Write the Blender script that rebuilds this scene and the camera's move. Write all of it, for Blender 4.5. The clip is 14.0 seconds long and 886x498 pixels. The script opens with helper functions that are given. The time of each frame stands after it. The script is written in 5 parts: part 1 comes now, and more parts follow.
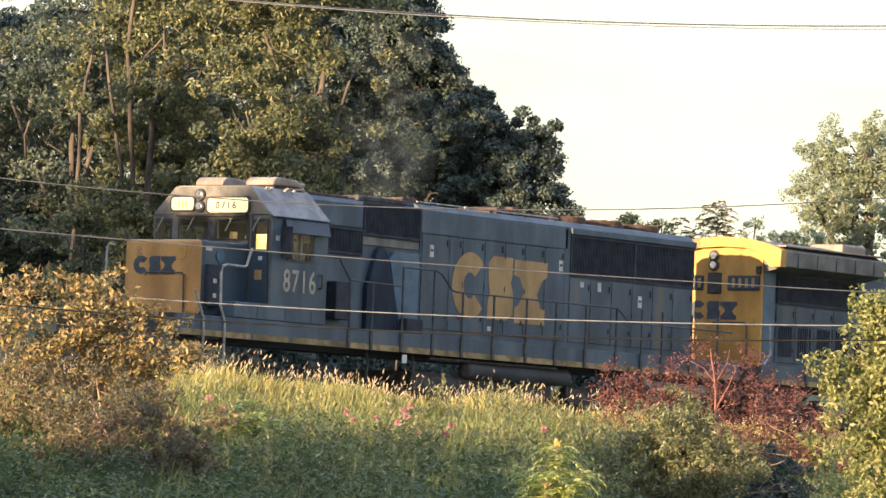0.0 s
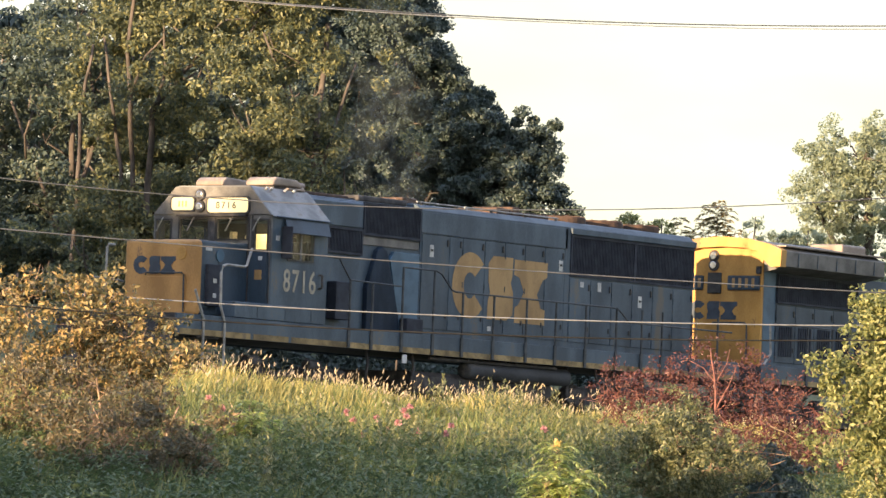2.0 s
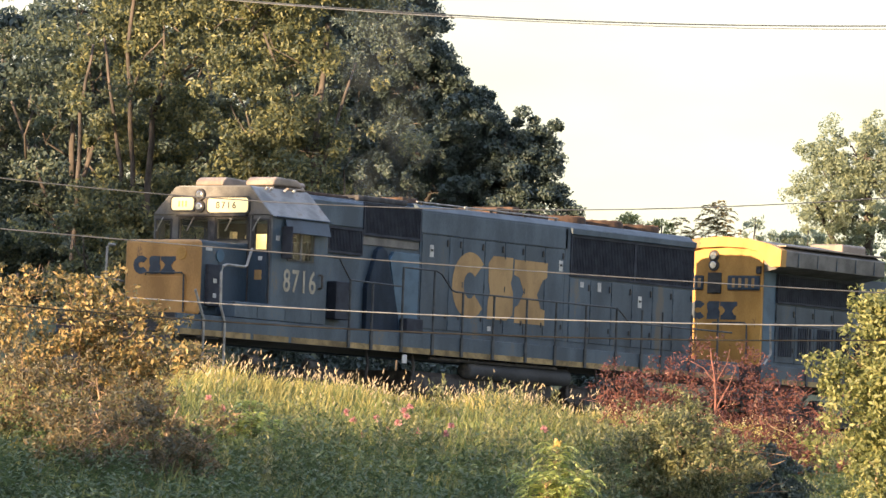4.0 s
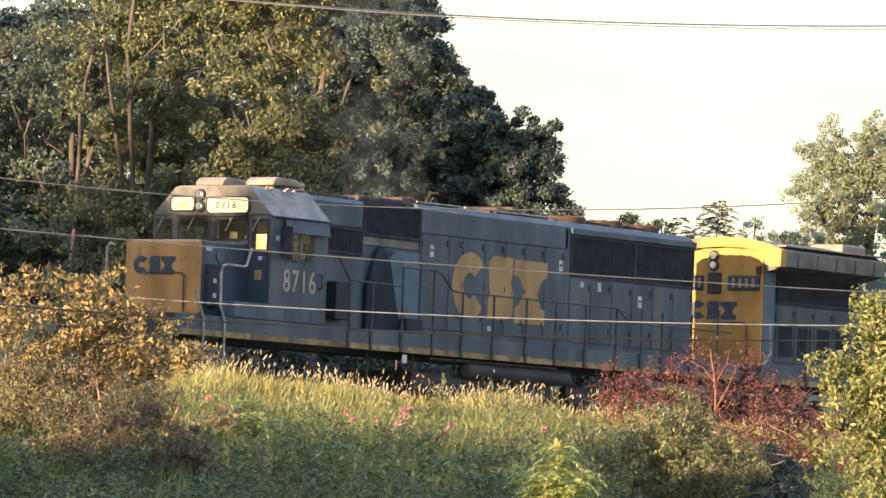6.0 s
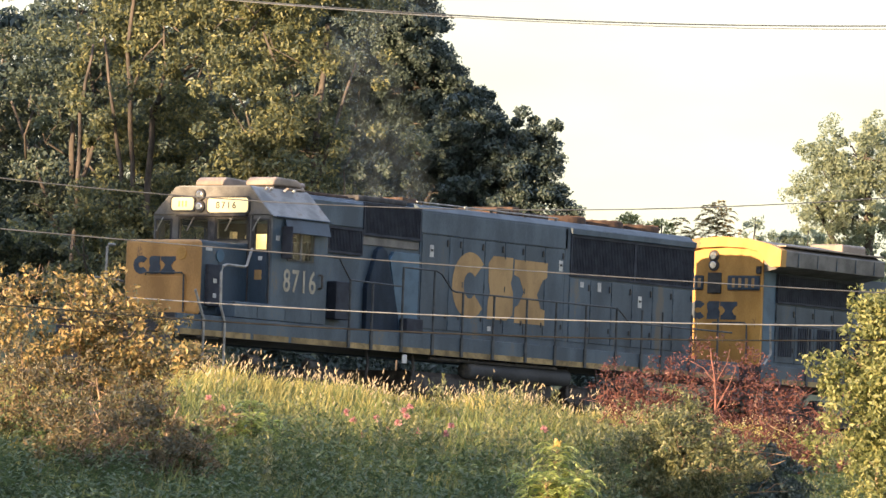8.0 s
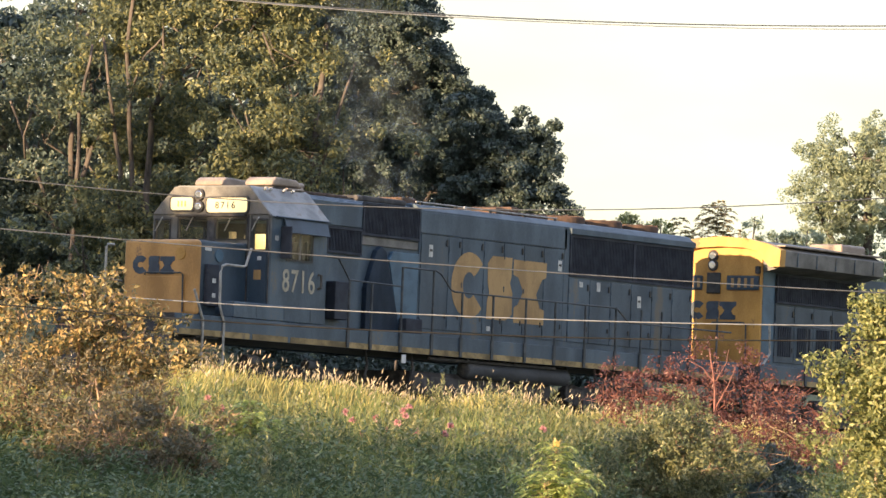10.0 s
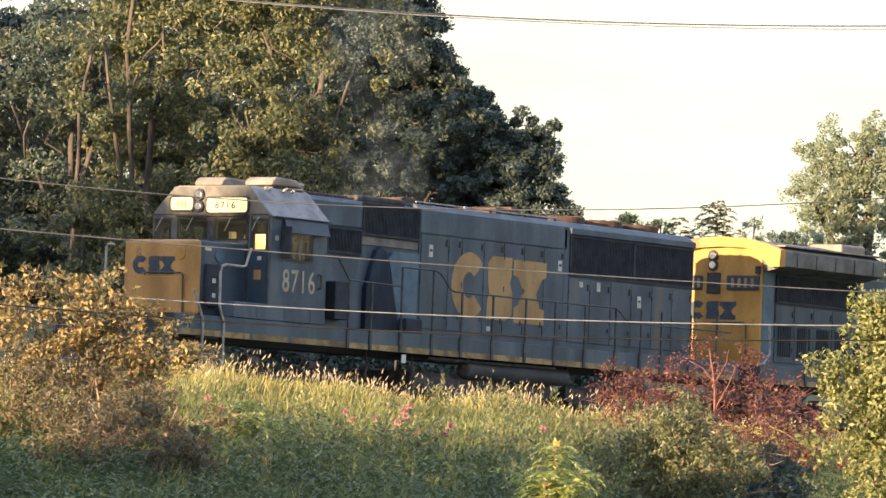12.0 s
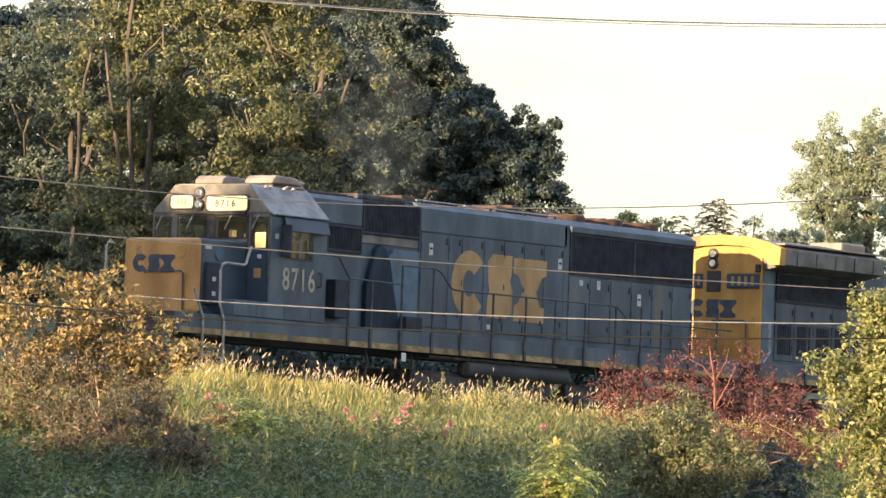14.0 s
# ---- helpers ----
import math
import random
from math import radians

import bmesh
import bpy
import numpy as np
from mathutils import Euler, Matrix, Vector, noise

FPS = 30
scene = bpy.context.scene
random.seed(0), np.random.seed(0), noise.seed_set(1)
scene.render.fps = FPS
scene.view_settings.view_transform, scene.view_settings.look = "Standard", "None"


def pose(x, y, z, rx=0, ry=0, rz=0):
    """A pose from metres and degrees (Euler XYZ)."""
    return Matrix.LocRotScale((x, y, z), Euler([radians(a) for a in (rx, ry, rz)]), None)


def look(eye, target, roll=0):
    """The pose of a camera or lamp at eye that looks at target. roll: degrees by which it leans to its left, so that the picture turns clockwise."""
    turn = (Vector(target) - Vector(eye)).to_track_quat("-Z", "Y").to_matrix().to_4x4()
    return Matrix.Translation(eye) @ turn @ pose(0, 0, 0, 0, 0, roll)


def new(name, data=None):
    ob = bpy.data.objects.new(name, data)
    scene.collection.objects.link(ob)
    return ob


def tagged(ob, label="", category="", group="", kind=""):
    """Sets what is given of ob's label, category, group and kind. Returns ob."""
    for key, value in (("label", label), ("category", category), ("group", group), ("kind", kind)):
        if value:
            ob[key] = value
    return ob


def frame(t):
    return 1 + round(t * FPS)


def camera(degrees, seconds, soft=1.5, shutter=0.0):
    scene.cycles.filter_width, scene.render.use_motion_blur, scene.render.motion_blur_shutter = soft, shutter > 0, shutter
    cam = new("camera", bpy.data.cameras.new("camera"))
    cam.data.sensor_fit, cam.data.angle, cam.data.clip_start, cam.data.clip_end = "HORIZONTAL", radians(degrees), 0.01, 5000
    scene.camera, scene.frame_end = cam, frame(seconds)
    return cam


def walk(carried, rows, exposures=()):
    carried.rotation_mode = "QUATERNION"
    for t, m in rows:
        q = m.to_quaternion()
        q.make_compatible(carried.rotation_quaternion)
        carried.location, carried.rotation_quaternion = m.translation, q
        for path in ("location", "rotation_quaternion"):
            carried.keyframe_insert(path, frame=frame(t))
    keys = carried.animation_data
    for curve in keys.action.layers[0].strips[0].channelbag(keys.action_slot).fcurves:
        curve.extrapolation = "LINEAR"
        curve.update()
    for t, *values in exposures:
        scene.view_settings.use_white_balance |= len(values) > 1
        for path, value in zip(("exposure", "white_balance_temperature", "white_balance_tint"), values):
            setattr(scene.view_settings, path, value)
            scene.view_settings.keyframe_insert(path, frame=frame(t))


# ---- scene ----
# ---- camera ----
EYE = Vector((-96.94, -74.47, -2.78))
YAW, PITCH, ROLL = 0.616, 0.0508, 2.194
cam = camera(8.54, 14.0, soft=1.5)


def aim(yaw, pitch, roll):
    """The camera's pose for a heading and a pitch in radians and a roll in degrees."""
    way = Vector((math.cos(yaw) * math.cos(pitch), math.sin(yaw) * math.cos(pitch), math.sin(pitch)))
    return look(EYE, EYE + way * 100, roll)


# a tripod that is nudged twice: seconds, turn and pitch in ten-thousandths of a radian
PATH = [(0.0, 0, 0), (4.0, 0, 0), (7.9, 0, 0), (8.1, 0, 0), (8.2, -8.8, -10.2), (8.4, -5.0, -5.0), (8.8, -2.0, -0.6), (9.4, -1.4, 0),
        (10.3, -1.4, 0), (12.0, -1.4, 0), (13.7, -1.4, 0), (13.9, -1.4, -0.2), (14.0, -1.4, -3.0)]
walk(cam, [(t, aim(YAW + dy * 1e-4, PITCH + dp * 1e-4, ROLL)) for t, dy, dp in PATH])

# ---- light ----
SUN_TO = Vector((-0.99, 0.045, 0.115)).normalized()
sun_elev = math.asin(SUN_TO.z)
world = bpy.data.worlds.new("world")
scene.world = world
world.use_nodes = True
wn, wl = world.node_tree.nodes, world.node_tree.links
wn.clear()
w_out = wn.new("ShaderNodeOutputWorld")
w_bg = wn.new("ShaderNodeBackground")
w_sky = wn.new("ShaderNodeTexSky")
w_sky.sky_type = "NISHITA"
w_sky.sun_disc = False
w_sky.sun_elevation = sun_elev
w_sky.sun_rotation = math.atan2(SUN_TO.x, SUN_TO.y)
w_sky.air_density, w_sky.dust_density = 1.0, 3.0
# thin evening cloud over the sky
w_co = wn.new("ShaderNodeTexCoord")
w_map = wn.new("ShaderNodeMapping")
w_map.inputs["Scale"].default_value = (1, 1, 3.0)
w_noise = wn.new("ShaderNodeTexNoise")
w_noise.inputs["Scale"].default_value = 9.0
w_noise.inputs["Detail"].default_value = 5.0
w_ramp = wn.new("ShaderNodeValToRGB")
w_ramp.color_ramp.elements[0].position, w_ramp.color_ramp.elements[0].color = 0.35, (0.72, 0.72, 0.72, 1)
w_ramp.color_ramp.elements[1].position, w_ramp.color_ramp.elements[1].color = 0.6, (0.95, 0.95, 0.95, 1)
w_mix = wn.new("ShaderNodeMix")
w_mix.data_type = "RGBA"
# cream towards the horizon, bluer overhead
w_sep = wn.new("ShaderNodeSeparateXYZ")
w_up = wn.new("ShaderNodeValToRGB")
w_up.color_ramp.elements[0].position, w_up.color_ramp.elements[0].color = 0.02, (1.0, 0.97, 0.60, 1)
w_up.color_ramp.elements[1].position, w_up.color_ramp.elements[1].color = 0.5, (0.86, 1.06, 1.42, 1)
w_mid = w_up.color_ramp.elements.new(0.14)
w_mid.color = (1.0, 1.0, 0.86, 1)
w_gain = wn.new("ShaderNodeMix")
w_gain.data_type, w_gain.blend_type = "RGBA", "MULTIPLY"
w_gain.inputs["Factor"].default_value = 1.0
w_gain.inputs["B"].default_value = (6.3, 6.15, 6.5, 1)
wl.new(w_co.outputs["Generated"], w_sep.inputs[0])
wl.new(w_sep.outputs["Z"], w_up.inputs["Fac"])
wl.new(w_up.outputs["Color"], w_gain.inputs["A"])
wl.new(w_gain.outputs["Result"], w_mix.inputs["B"])
w_bg.inputs["Strength"].default_value = 0.058
wl.new(w_co.outputs["Generated"], w_map.inputs["Vector"])
wl.new(w_map.outputs["Vector"], w_noise.inputs["Vector"])
wl.new(w_noise.outputs["Fac"], w_ramp.inputs["Fac"])
wl.new(w_ramp.outputs["Color"], w_mix.inputs["Factor"])
wl.new(w_sky.outputs["Color"], w_mix.inputs["A"])
wl.new(w_mix.outputs["Result"], w_bg.inputs["Color"])
wl.new(w_bg.outputs["Background"], w_out.inputs["Surface"])

sun_data = bpy.data.lights.new("sun", "SUN")
sun_data.energy, sun_data.angle, sun_data.color = 5.0, radians(0.6), (1.0, 0.71, 0.42)
sun = new("sun", sun_data)
sun.matrix_world = look(SUN_TO * 300, (0, 0, 0))
scene.view_settings.exposure = 2.0


# ---- materials ----
def nodes_of(name):
    m = bpy.data.materials.new(name)
    m.use_nodes = True
    return m, m.node_tree.nodes, m.node_tree.links, m.node_tree.nodes["Principled BSDF"]


def surface(name, dark, light, rough=0.6, metal=0.0, scale=3.0, stretch=(1, 1, 1), grain=40.0, bump=0.15, speck=None, vary=0.0, spec=0.4):
    """A worn surface: stains at one scale, grain at another, specks of a third colour."""
    m, n, l, p = nodes_of(name)
    co = n.new("ShaderNodeTexCoord")
    mp = n.new("ShaderNodeMapping")
    mp.inputs["Scale"].default_value = stretch
    l.new(co.outputs["Object"], mp.inputs["Vector"])
    a = n.new("ShaderNodeTexNoise")
    a.inputs["Scale"].default_value, a.inputs["Detail"].default_value = scale, 6
    b = n.new("ShaderNodeTexNoise")
    b.inputs["Scale"].default_value, b.inputs["Detail"].default_value = grain, 4
    for x in (a, b):
        l.new(mp.outputs["Vector"], x.inputs["Vector"])
    add = n.new("ShaderNodeMath")
    add.operation = "MULTIPLY_ADD"
    add.inputs[1].default_value = 0.3
    l.new(b.outputs["Fac"], add.inputs[0])
    l.new(a.outputs["Fac"], add.inputs[2])
    r = n.new("ShaderNodeValToRGB")
    r.color_ramp.elements[0].position, r.color_ramp.elements[0].color = 0.53, (*dark, 1)
    r.color_ramp.elements[1].position, r.color_ramp.elements[1].color = 0.75, (*light, 1)
    if speck:
        e = r.color_ramp.elements.new(0.78)
        e.color = (*light, 1)
        e2 = r.color_ramp.elements.new(0.86)
        e2.color = (*speck, 1)
    l.new(add.outputs["Value"], r.inputs["Fac"])
    if vary:
        # each panel faded a little differently
        info = n.new("ShaderNodeObjectInfo")
        tone = n.new("ShaderNodeMapRange")
        tone.inputs["To Min"].default_value, tone.inputs["To Max"].default_value = 1 - vary, 1 + vary
        l.new(info.outputs["Random"], tone.inputs["Value"])
        hsv = n.new("ShaderNodeHueSaturation")
        l.new(tone.outputs["Result"], hsv.inputs["Value"])
        l.new(r.outputs["Color"], hsv.inputs["Color"])
        l.new(hsv.outputs["Color"], p.inputs["Base Color"])
    else:
        l.new(r.outputs["Color"], p.inputs["Base Color"])
    p.inputs["Roughness"].default_value, p.inputs["Metallic"].default_value = rough, metal
    p.inputs["Specular IOR Level"].default_value = spec
    bp = n.new("ShaderNodeBump")
    bp.inputs["Strength"].default_value, bp.inputs["Distance"].default_value = bump, 0.01
    l.new(b.outputs["Fac"], bp.inputs["Height"])
    l.new(bp.outputs["Normal"], p.inputs["Normal"])
    return m


def foliage(name, colours, through_light=0.4, patch=0.35, patch_scale=0.6):
    """Leaves: a colour per leaf, shifted in patches, and light that passes through."""
    m, n, l, p = nodes_of(name)
    g = n.new("ShaderNodeNewGeometry")
    co = n.new("ShaderNodeTexCoord")
    a = n.new("ShaderNodeTexNoise")
    a.inputs["Scale"].default_value, a.inputs["Detail"].default_value = patch_scale, 3
    l.new(co.outputs["Object"], a.inputs["Vector"])
    mx = n.new("ShaderNodeMix")
    mx.inputs["Factor"].default_value = patch
    l.new(g.outputs["Random Per Island"], mx.inputs["A"])
    l.new(a.outputs["Fac"], mx.inputs["B"])
    r = n.new("ShaderNodeValToRGB")
    el = r.color_ramp.elements
    k = len(colours)
    el[0].position, el[0].color = 0.0, (*colours[0], 1)
    el[1].position, el[1].color = 1.0, (*colours[-1], 1)
    for i in range(1, k - 1):
        e = el.new(i / (k - 1))
        e.color = (*colours[i], 1)
    l.new(mx.outputs["Result"], r.inputs["Fac"])
    l.new(r.outputs["Color"], p.inputs["Base Color"])
    p.inputs["Roughness"].default_value = 0.5
    t = n.new("ShaderNodeBsdfTranslucent")
    l.new(r.outputs["Color"], t.inputs["Color"])
    s = n.new("ShaderNodeMixShader")
    s.inputs[0].default_value = through_light
    l.new(p.outputs[0], s.inputs[1])
    l.new(t.outputs[0], s.inputs[2])
    l.new(s.outputs[0], n["Material Output"].inputs["Surface"])
    return m


def glow(name, colour, strength):
    m, n, l, p = nodes_of(name)
    p.inputs["Base Color"].default_value = (*[c * 0.25 for c in colour], 1)
    p.inputs["Emission Color"].default_value = (*colour, 1)
    p.inputs["Emission Strength"].default_value = strength
    return m


BLUE = surface("blue_grey_paint", (0.021, 0.036, 0.053), (0.048, 0.072, 0.096), 0.55, scale=1.6, stretch=(1, 1, 0.35), speck=(0.09, 0.08, 0.065), vary=0.16)
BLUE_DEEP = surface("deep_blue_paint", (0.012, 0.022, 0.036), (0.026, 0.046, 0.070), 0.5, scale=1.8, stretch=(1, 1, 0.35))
NAVY = surface("very_dark_blue_paint", (0.010, 0.017, 0.028), (0.020, 0.032, 0.050), 0.6, scale=2.0, stretch=(1, 1, 0.35), spec=0.12)
BLUE_FRESH = surface("lighter_blue_paint", (0.03, 0.065, 0.10), (0.05, 0.10, 0.15), 0.5, scale=2.5)
GREY = surface("grey_cab_paint", (0.066, 0.063, 0.058), (0.135, 0.128, 0.118), 0.6, scale=2.0, speck=(0.085, 0.065, 0.052))
ROOF_GREY = surface("grey_roof_paint", (0.10, 0.10, 0.099), (0.19, 0.19, 0.185), 0.55, scale=2.5, speck=(0.14, 0.12, 0.10))
PALE = surface("dusty_pale_roof_paint", (0.15, 0.12, 0.098), (0.25, 0.2, 0.16), 0.5, scale=2.5, speck=(0.10, 0.08, 0.065))
YELLOW = surface("yellow_paint", (0.27, 0.14, 0.03), (0.41, 0.225, 0.055), 0.5, scale=1.5, stretch=(1, 1, 0.5), speck=(0.15, 0.09, 0.04))
NOSE_YELLOW = surface("faded_orange_yellow_paint", (0.25, 0.13, 0.038), (0.40, 0.215, 0.068), 0.55, scale=1.3, stretch=(1, 1, 0.5), speck=(0.14, 0.08, 0.045))
MARK = surface("yellow_marking_paint", (0.22, 0.132, 0.052), (0.31, 0.195, 0.08), 0.6, scale=2.5, stretch=(1, 1, 0.4))
NUMERAL = surface("cream_marking_paint", (0.22, 0.20, 0.155), (0.33, 0.30, 0.23), 0.6, scale=4)
STRIPE = surface("dusty_yellow_stripe", (0.10, 0.07, 0.03), (0.26, 0.185, 0.08), 0.7, scale=3.0, vary=0.25, speck=(0.10, 0.08, 0.06))
MARK_BLUE = surface("blue_marking_paint", (0.02, 0.03, 0.045), (0.035, 0.05, 0.07), 0.55, scale=4)
SCREEN = surface("dark_screen", (0.022, 0.025, 0.034), (0.036, 0.041, 0.052), 0.75, scale=4, spec=0.2)
BLACK = surface("black_running_gear", (0.024, 0.023, 0.024), (0.06, 0.055, 0.053), 0.8, scale=5, speck=(0.10, 0.085, 0.07))
RAILING = surface("dark_railing", (0.02, 0.025, 0.03), (0.045, 0.05, 0.055), 0.6, scale=6)
PIPE = surface("worn_pale_railing", (0.17, 0.165, 0.155), (0.28, 0.27, 0.25), 0.5, scale=6)
RUST = surface("rust", (0.032, 0.022, 0.018), (0.085, 0.05, 0.034), 0.9, scale=4)
STEEL = surface("rail_steel", (0.18, 0.16, 0.14), (0.34, 0.31, 0.28), 0.4, 0.8, scale=5)
# one lining in two tones: cream where the cab glows, near-black for shade
CREAM_GLOW = surface("cab_lining", (0.62, 0.50, 0.32), (0.78, 0.66, 0.44), 0.7, scale=2)
LINING = surface("shade_dark_cab_lining", (0.008, 0.008, 0.008), (0.016, 0.015, 0.014), 0.8, scale=2)
LABEL = surface("white_label", (0.30, 0.30, 0.29), (0.45, 0.45, 0.43), 0.6, scale=6)
BALLAST = surface("ballast", (0.10, 0.09, 0.08), (0.30, 0.28, 0.25), 0.95, scale=9, grain=60, bump=0.8)
TANK = surface("dusty_grey_tank_paint", (0.022, 0.024, 0.027), (0.05, 0.052, 0.056), 0.75, scale=2.5, stretch=(0.4, 1, 1), speck=(0.09, 0.085, 0.08))
LEAF_FROND = foliage("bright_frond_leaves", [(0.07, 0.12, 0.045), (0.19, 0.25, 0.075), (0.42, 0.46, 0.14), (0.62, 0.56, 0.2)], 0.45, patch=0.5, patch_scale=2.2)
LEAF_TIP = foliage("yellow_frond_tip", [(0.4, 0.3, 0.1), (0.75, 0.55, 0.2)], 0.45)
TIE = surface("old_tie_wood", (0.05, 0.04, 0.03), (0.12, 0.095, 0.075), 0.9, scale=4)
EARTH = surface("earth_and_thatch", (0.035, 0.045, 0.016), (0.10, 0.10, 0.045), 0.95, scale=0.5, grain=6, bump=0.6)
BARK = surface("bark", (0.03, 0.026, 0.023), (0.10, 0.082, 0.07), 0.9, scale=3, stretch=(1, 1, 0.3), grain=25, bump=0.6)
TWIG_TAN = surface("dry_tan_twig", (0.13, 0.085, 0.055), (0.28, 0.19, 0.125), 0.85, scale=5)
TWIG_RED = surface("red_twig_bark", (0.085, 0.034, 0.03), (0.18, 0.075, 0.058), 0.75, scale=9)
WIRE = surface("weathered_wire", (0.032, 0.036, 0.044), (0.062, 0.068, 0.08), 0.6, 0.0, scale=4, spec=0.2)
WIRE_PALE = surface("bare_aluminium_wire", (0.12, 0.125, 0.135), (0.19, 0.195, 0.2), 0.45, 0.3, scale=4)
WIRE_DARK = surface("black_covered_wire", (0.008, 0.008, 0.008), (0.018, 0.018, 0.018), 0.8, scale=4, spec=0.08)
BOARD_LIT = glow("lit_number_board", (1.0, 0.80, 0.40), 0.30)
CAB_LAMP_ADDED = glow("assumed_cab_lamp", (1.0, 0.78, 0.42), 48.0)
CHROME = surface("headlight_reflector", (0.3, 0.3, 0.32), (0.5, 0.5, 0.52), 0.25, 1.0, scale=5, bump=0.0)
RUBBER = surface("black_rubber", (0.012, 0.012, 0.012), (0.03, 0.03, 0.03), 0.6, scale=6)

GLASS, gn, gl, gp = nodes_of("window_glass")
gp.inputs["Base Color"].default_value = (0.72, 0.75, 0.75, 1)
gp.inputs["Roughness"].default_value = 0.03
gp.inputs["IOR"].default_value = 1.2
gp.inputs["Transmission Weight"].default_value = 1.0

SMOKE, sn, sl, sp = nodes_of("thin_exhaust_smoke")
sp.inputs["Base Color"].default_value = (0.115, 0.15, 0.195, 1)
sp.inputs["Roughness"].default_value = 1.0
sp.inputs["Alpha"].default_value = 0.022
sp.inputs["Specular IOR Level"].default_value = 0.0

# dark tones here and in the next two are lifted and blued for haze
LEAF_TREE = foliage("tree_leaves", [(0.042, 0.062, 0.06), (0.057, 0.081, 0.065), (0.085, 0.105, 0.066), (0.17, 0.17, 0.09)], 0.35)
# yellowing leaves, their golden tones brightened to stand for sun on the crowns
LEAF_TURN_SUNLIT = foliage("yellowing_sunlit_tree_leaves", [(0.044, 0.064, 0.06), (0.075, 0.096, 0.062), (0.175, 0.18, 0.08), (0.5, 0.43, 0.17)], 0.45, patch=0.45, patch_scale=0.5)
# shade is put into the colour: dark leaves without bright tones
LEAF_SHADED = foliage("shade_toned_tree_leaves", [(0.044, 0.066, 0.064), (0.058, 0.082, 0.07), (0.076, 0.1, 0.074)], 0.3)
# distance haze is put into these leaves as a paler colour
LEAF_FAR = foliage("haze_pale_far_leaves", [(0.17, 0.205, 0.15), (0.24, 0.28, 0.185), (0.38, 0.4, 0.24)], 0.5)
LEAF_GOLD = foliage("golden_shrub_leaves", [(0.034, 0.05, 0.038), (0.085, 0.09, 0.045), (0.2, 0.155, 0.062), (0.44, 0.31, 0.125), (0.27, 0.12, 0.062)], 0.4, patch=0.3, patch_scale=1.2)
LEAF_BROWN = foliage("brown_shrub_leaves", [(0.044, 0.053, 0.038), (0.085, 0.083, 0.048), (0.15, 0.11, 0.054), (0.32, 0.18, 0.092)], 0.35, patch=0.5, patch_scale=1.0)
LEAF_LIME = foliage("yellow_green_shrub_leaves", [(0.075, 0.1, 0.042), (0.19, 0.21, 0.075), (0.5, 0.46, 0.2)], 0.45)
LEAF_OLIVE = foliage("olive_shrub_leaves", [(0.036, 0.05, 0.028), (0.095, 0.11, 0.05), (0.2, 0.2, 0.09), (0.5, 0.46, 0.25)], 0.4)
LEAF_RED = foliage("red_shrub_leaves", [(0.05, 0.026, 0.026), (0.09, 0.036, 0.032), (0.15, 0.054, 0.044), (0.16, 0.095, 0.055)], 0.35)
LEAF_WEED = foliage("weed_leaves", [(0.032, 0.06, 0.028), (0.06, 0.095, 0.038), (0.1, 0.135, 0.054), (0.17, 0.19, 0.078)], 0.35, patch=0.45, patch_scale=1.6)
GRASS = foliage("grass_blades", [(0.04, 0.078, 0.03), (0.1, 0.14, 0.045), (0.24, 0.24, 0.08), (0.5, 0.44, 0.17)], 0.4, patch=0.55, patch_scale=0.9)
# dry straw tones, made brighter and more golden for sun on the crest
GRASS_DRY_SUNLIT = foliage("dry_sunlit_grass_blades", [(0.13, 0.125, 0.04), (0.28, 0.245, 0.075), (0.48, 0.4, 0.135), (0.62, 0.5, 0.24)], 0.5, patch=0.45, patch_scale=0.9)
SEED = foliage("grass_seed_heads", [(0.32, 0.24, 0.15), (0.5, 0.4, 0.26), (0.66, 0.55, 0.38)], 0.5)
PETAL = foliage("pink_petals", [(0.42, 0.17, 0.19), (0.6, 0.3, 0.3)], 0.35)


# ---- mesh helpers ----
def box(bm, x0, x1, y0, y1, z0, z1, bevel=0.0, seg=2):
    made = bmesh.ops.create_cube(bm, size=1.0, matrix=Matrix.LocRotScale(((x0 + x1) / 2, (y0 + y1) / 2, (z0 + z1) / 2), None, (x1 - x0, y1 - y0, z1 - z0)))
    if bevel:
        edges = {e for v in made["verts"] for e in v.link_edges}
        bmesh.ops.bevel(bm, geom=list(edges), offset=bevel, segments=seg, profile=0.5, affect="EDGES")


def prism(bm, outline, axis, a, b, bevel=0.0):
    """A solid with the outline (pairs in the two other axes, in order) drawn out along axis from a to b."""
    def place(u, v, w):
        return {"x": (w, u, v), "y": (u, w, v), "z": (u, v, w)}[axis]
    lo = [bm.verts.new(place(u, v, a)) for u, v in outline]
    hi = [bm.verts.new(place(u, v, b)) for u, v in outline]
    k = len(outline)
    faces = [bm.faces.new(lo), bm.faces.new(hi[::-1])]
    faces += [bm.faces.new((lo[i], hi[i], hi[(i + 1) % k], lo[(i + 1) % k])) for i in range(k)]
    bmesh.ops.recalc_face_normals(bm, faces=faces)
    if bevel:
        edges = {e for f in faces for e in f.edges}
        bmesh.ops.bevel(bm, geom=list(edges), offset=bevel, segments=2, profile=0.5, affect="EDGES")


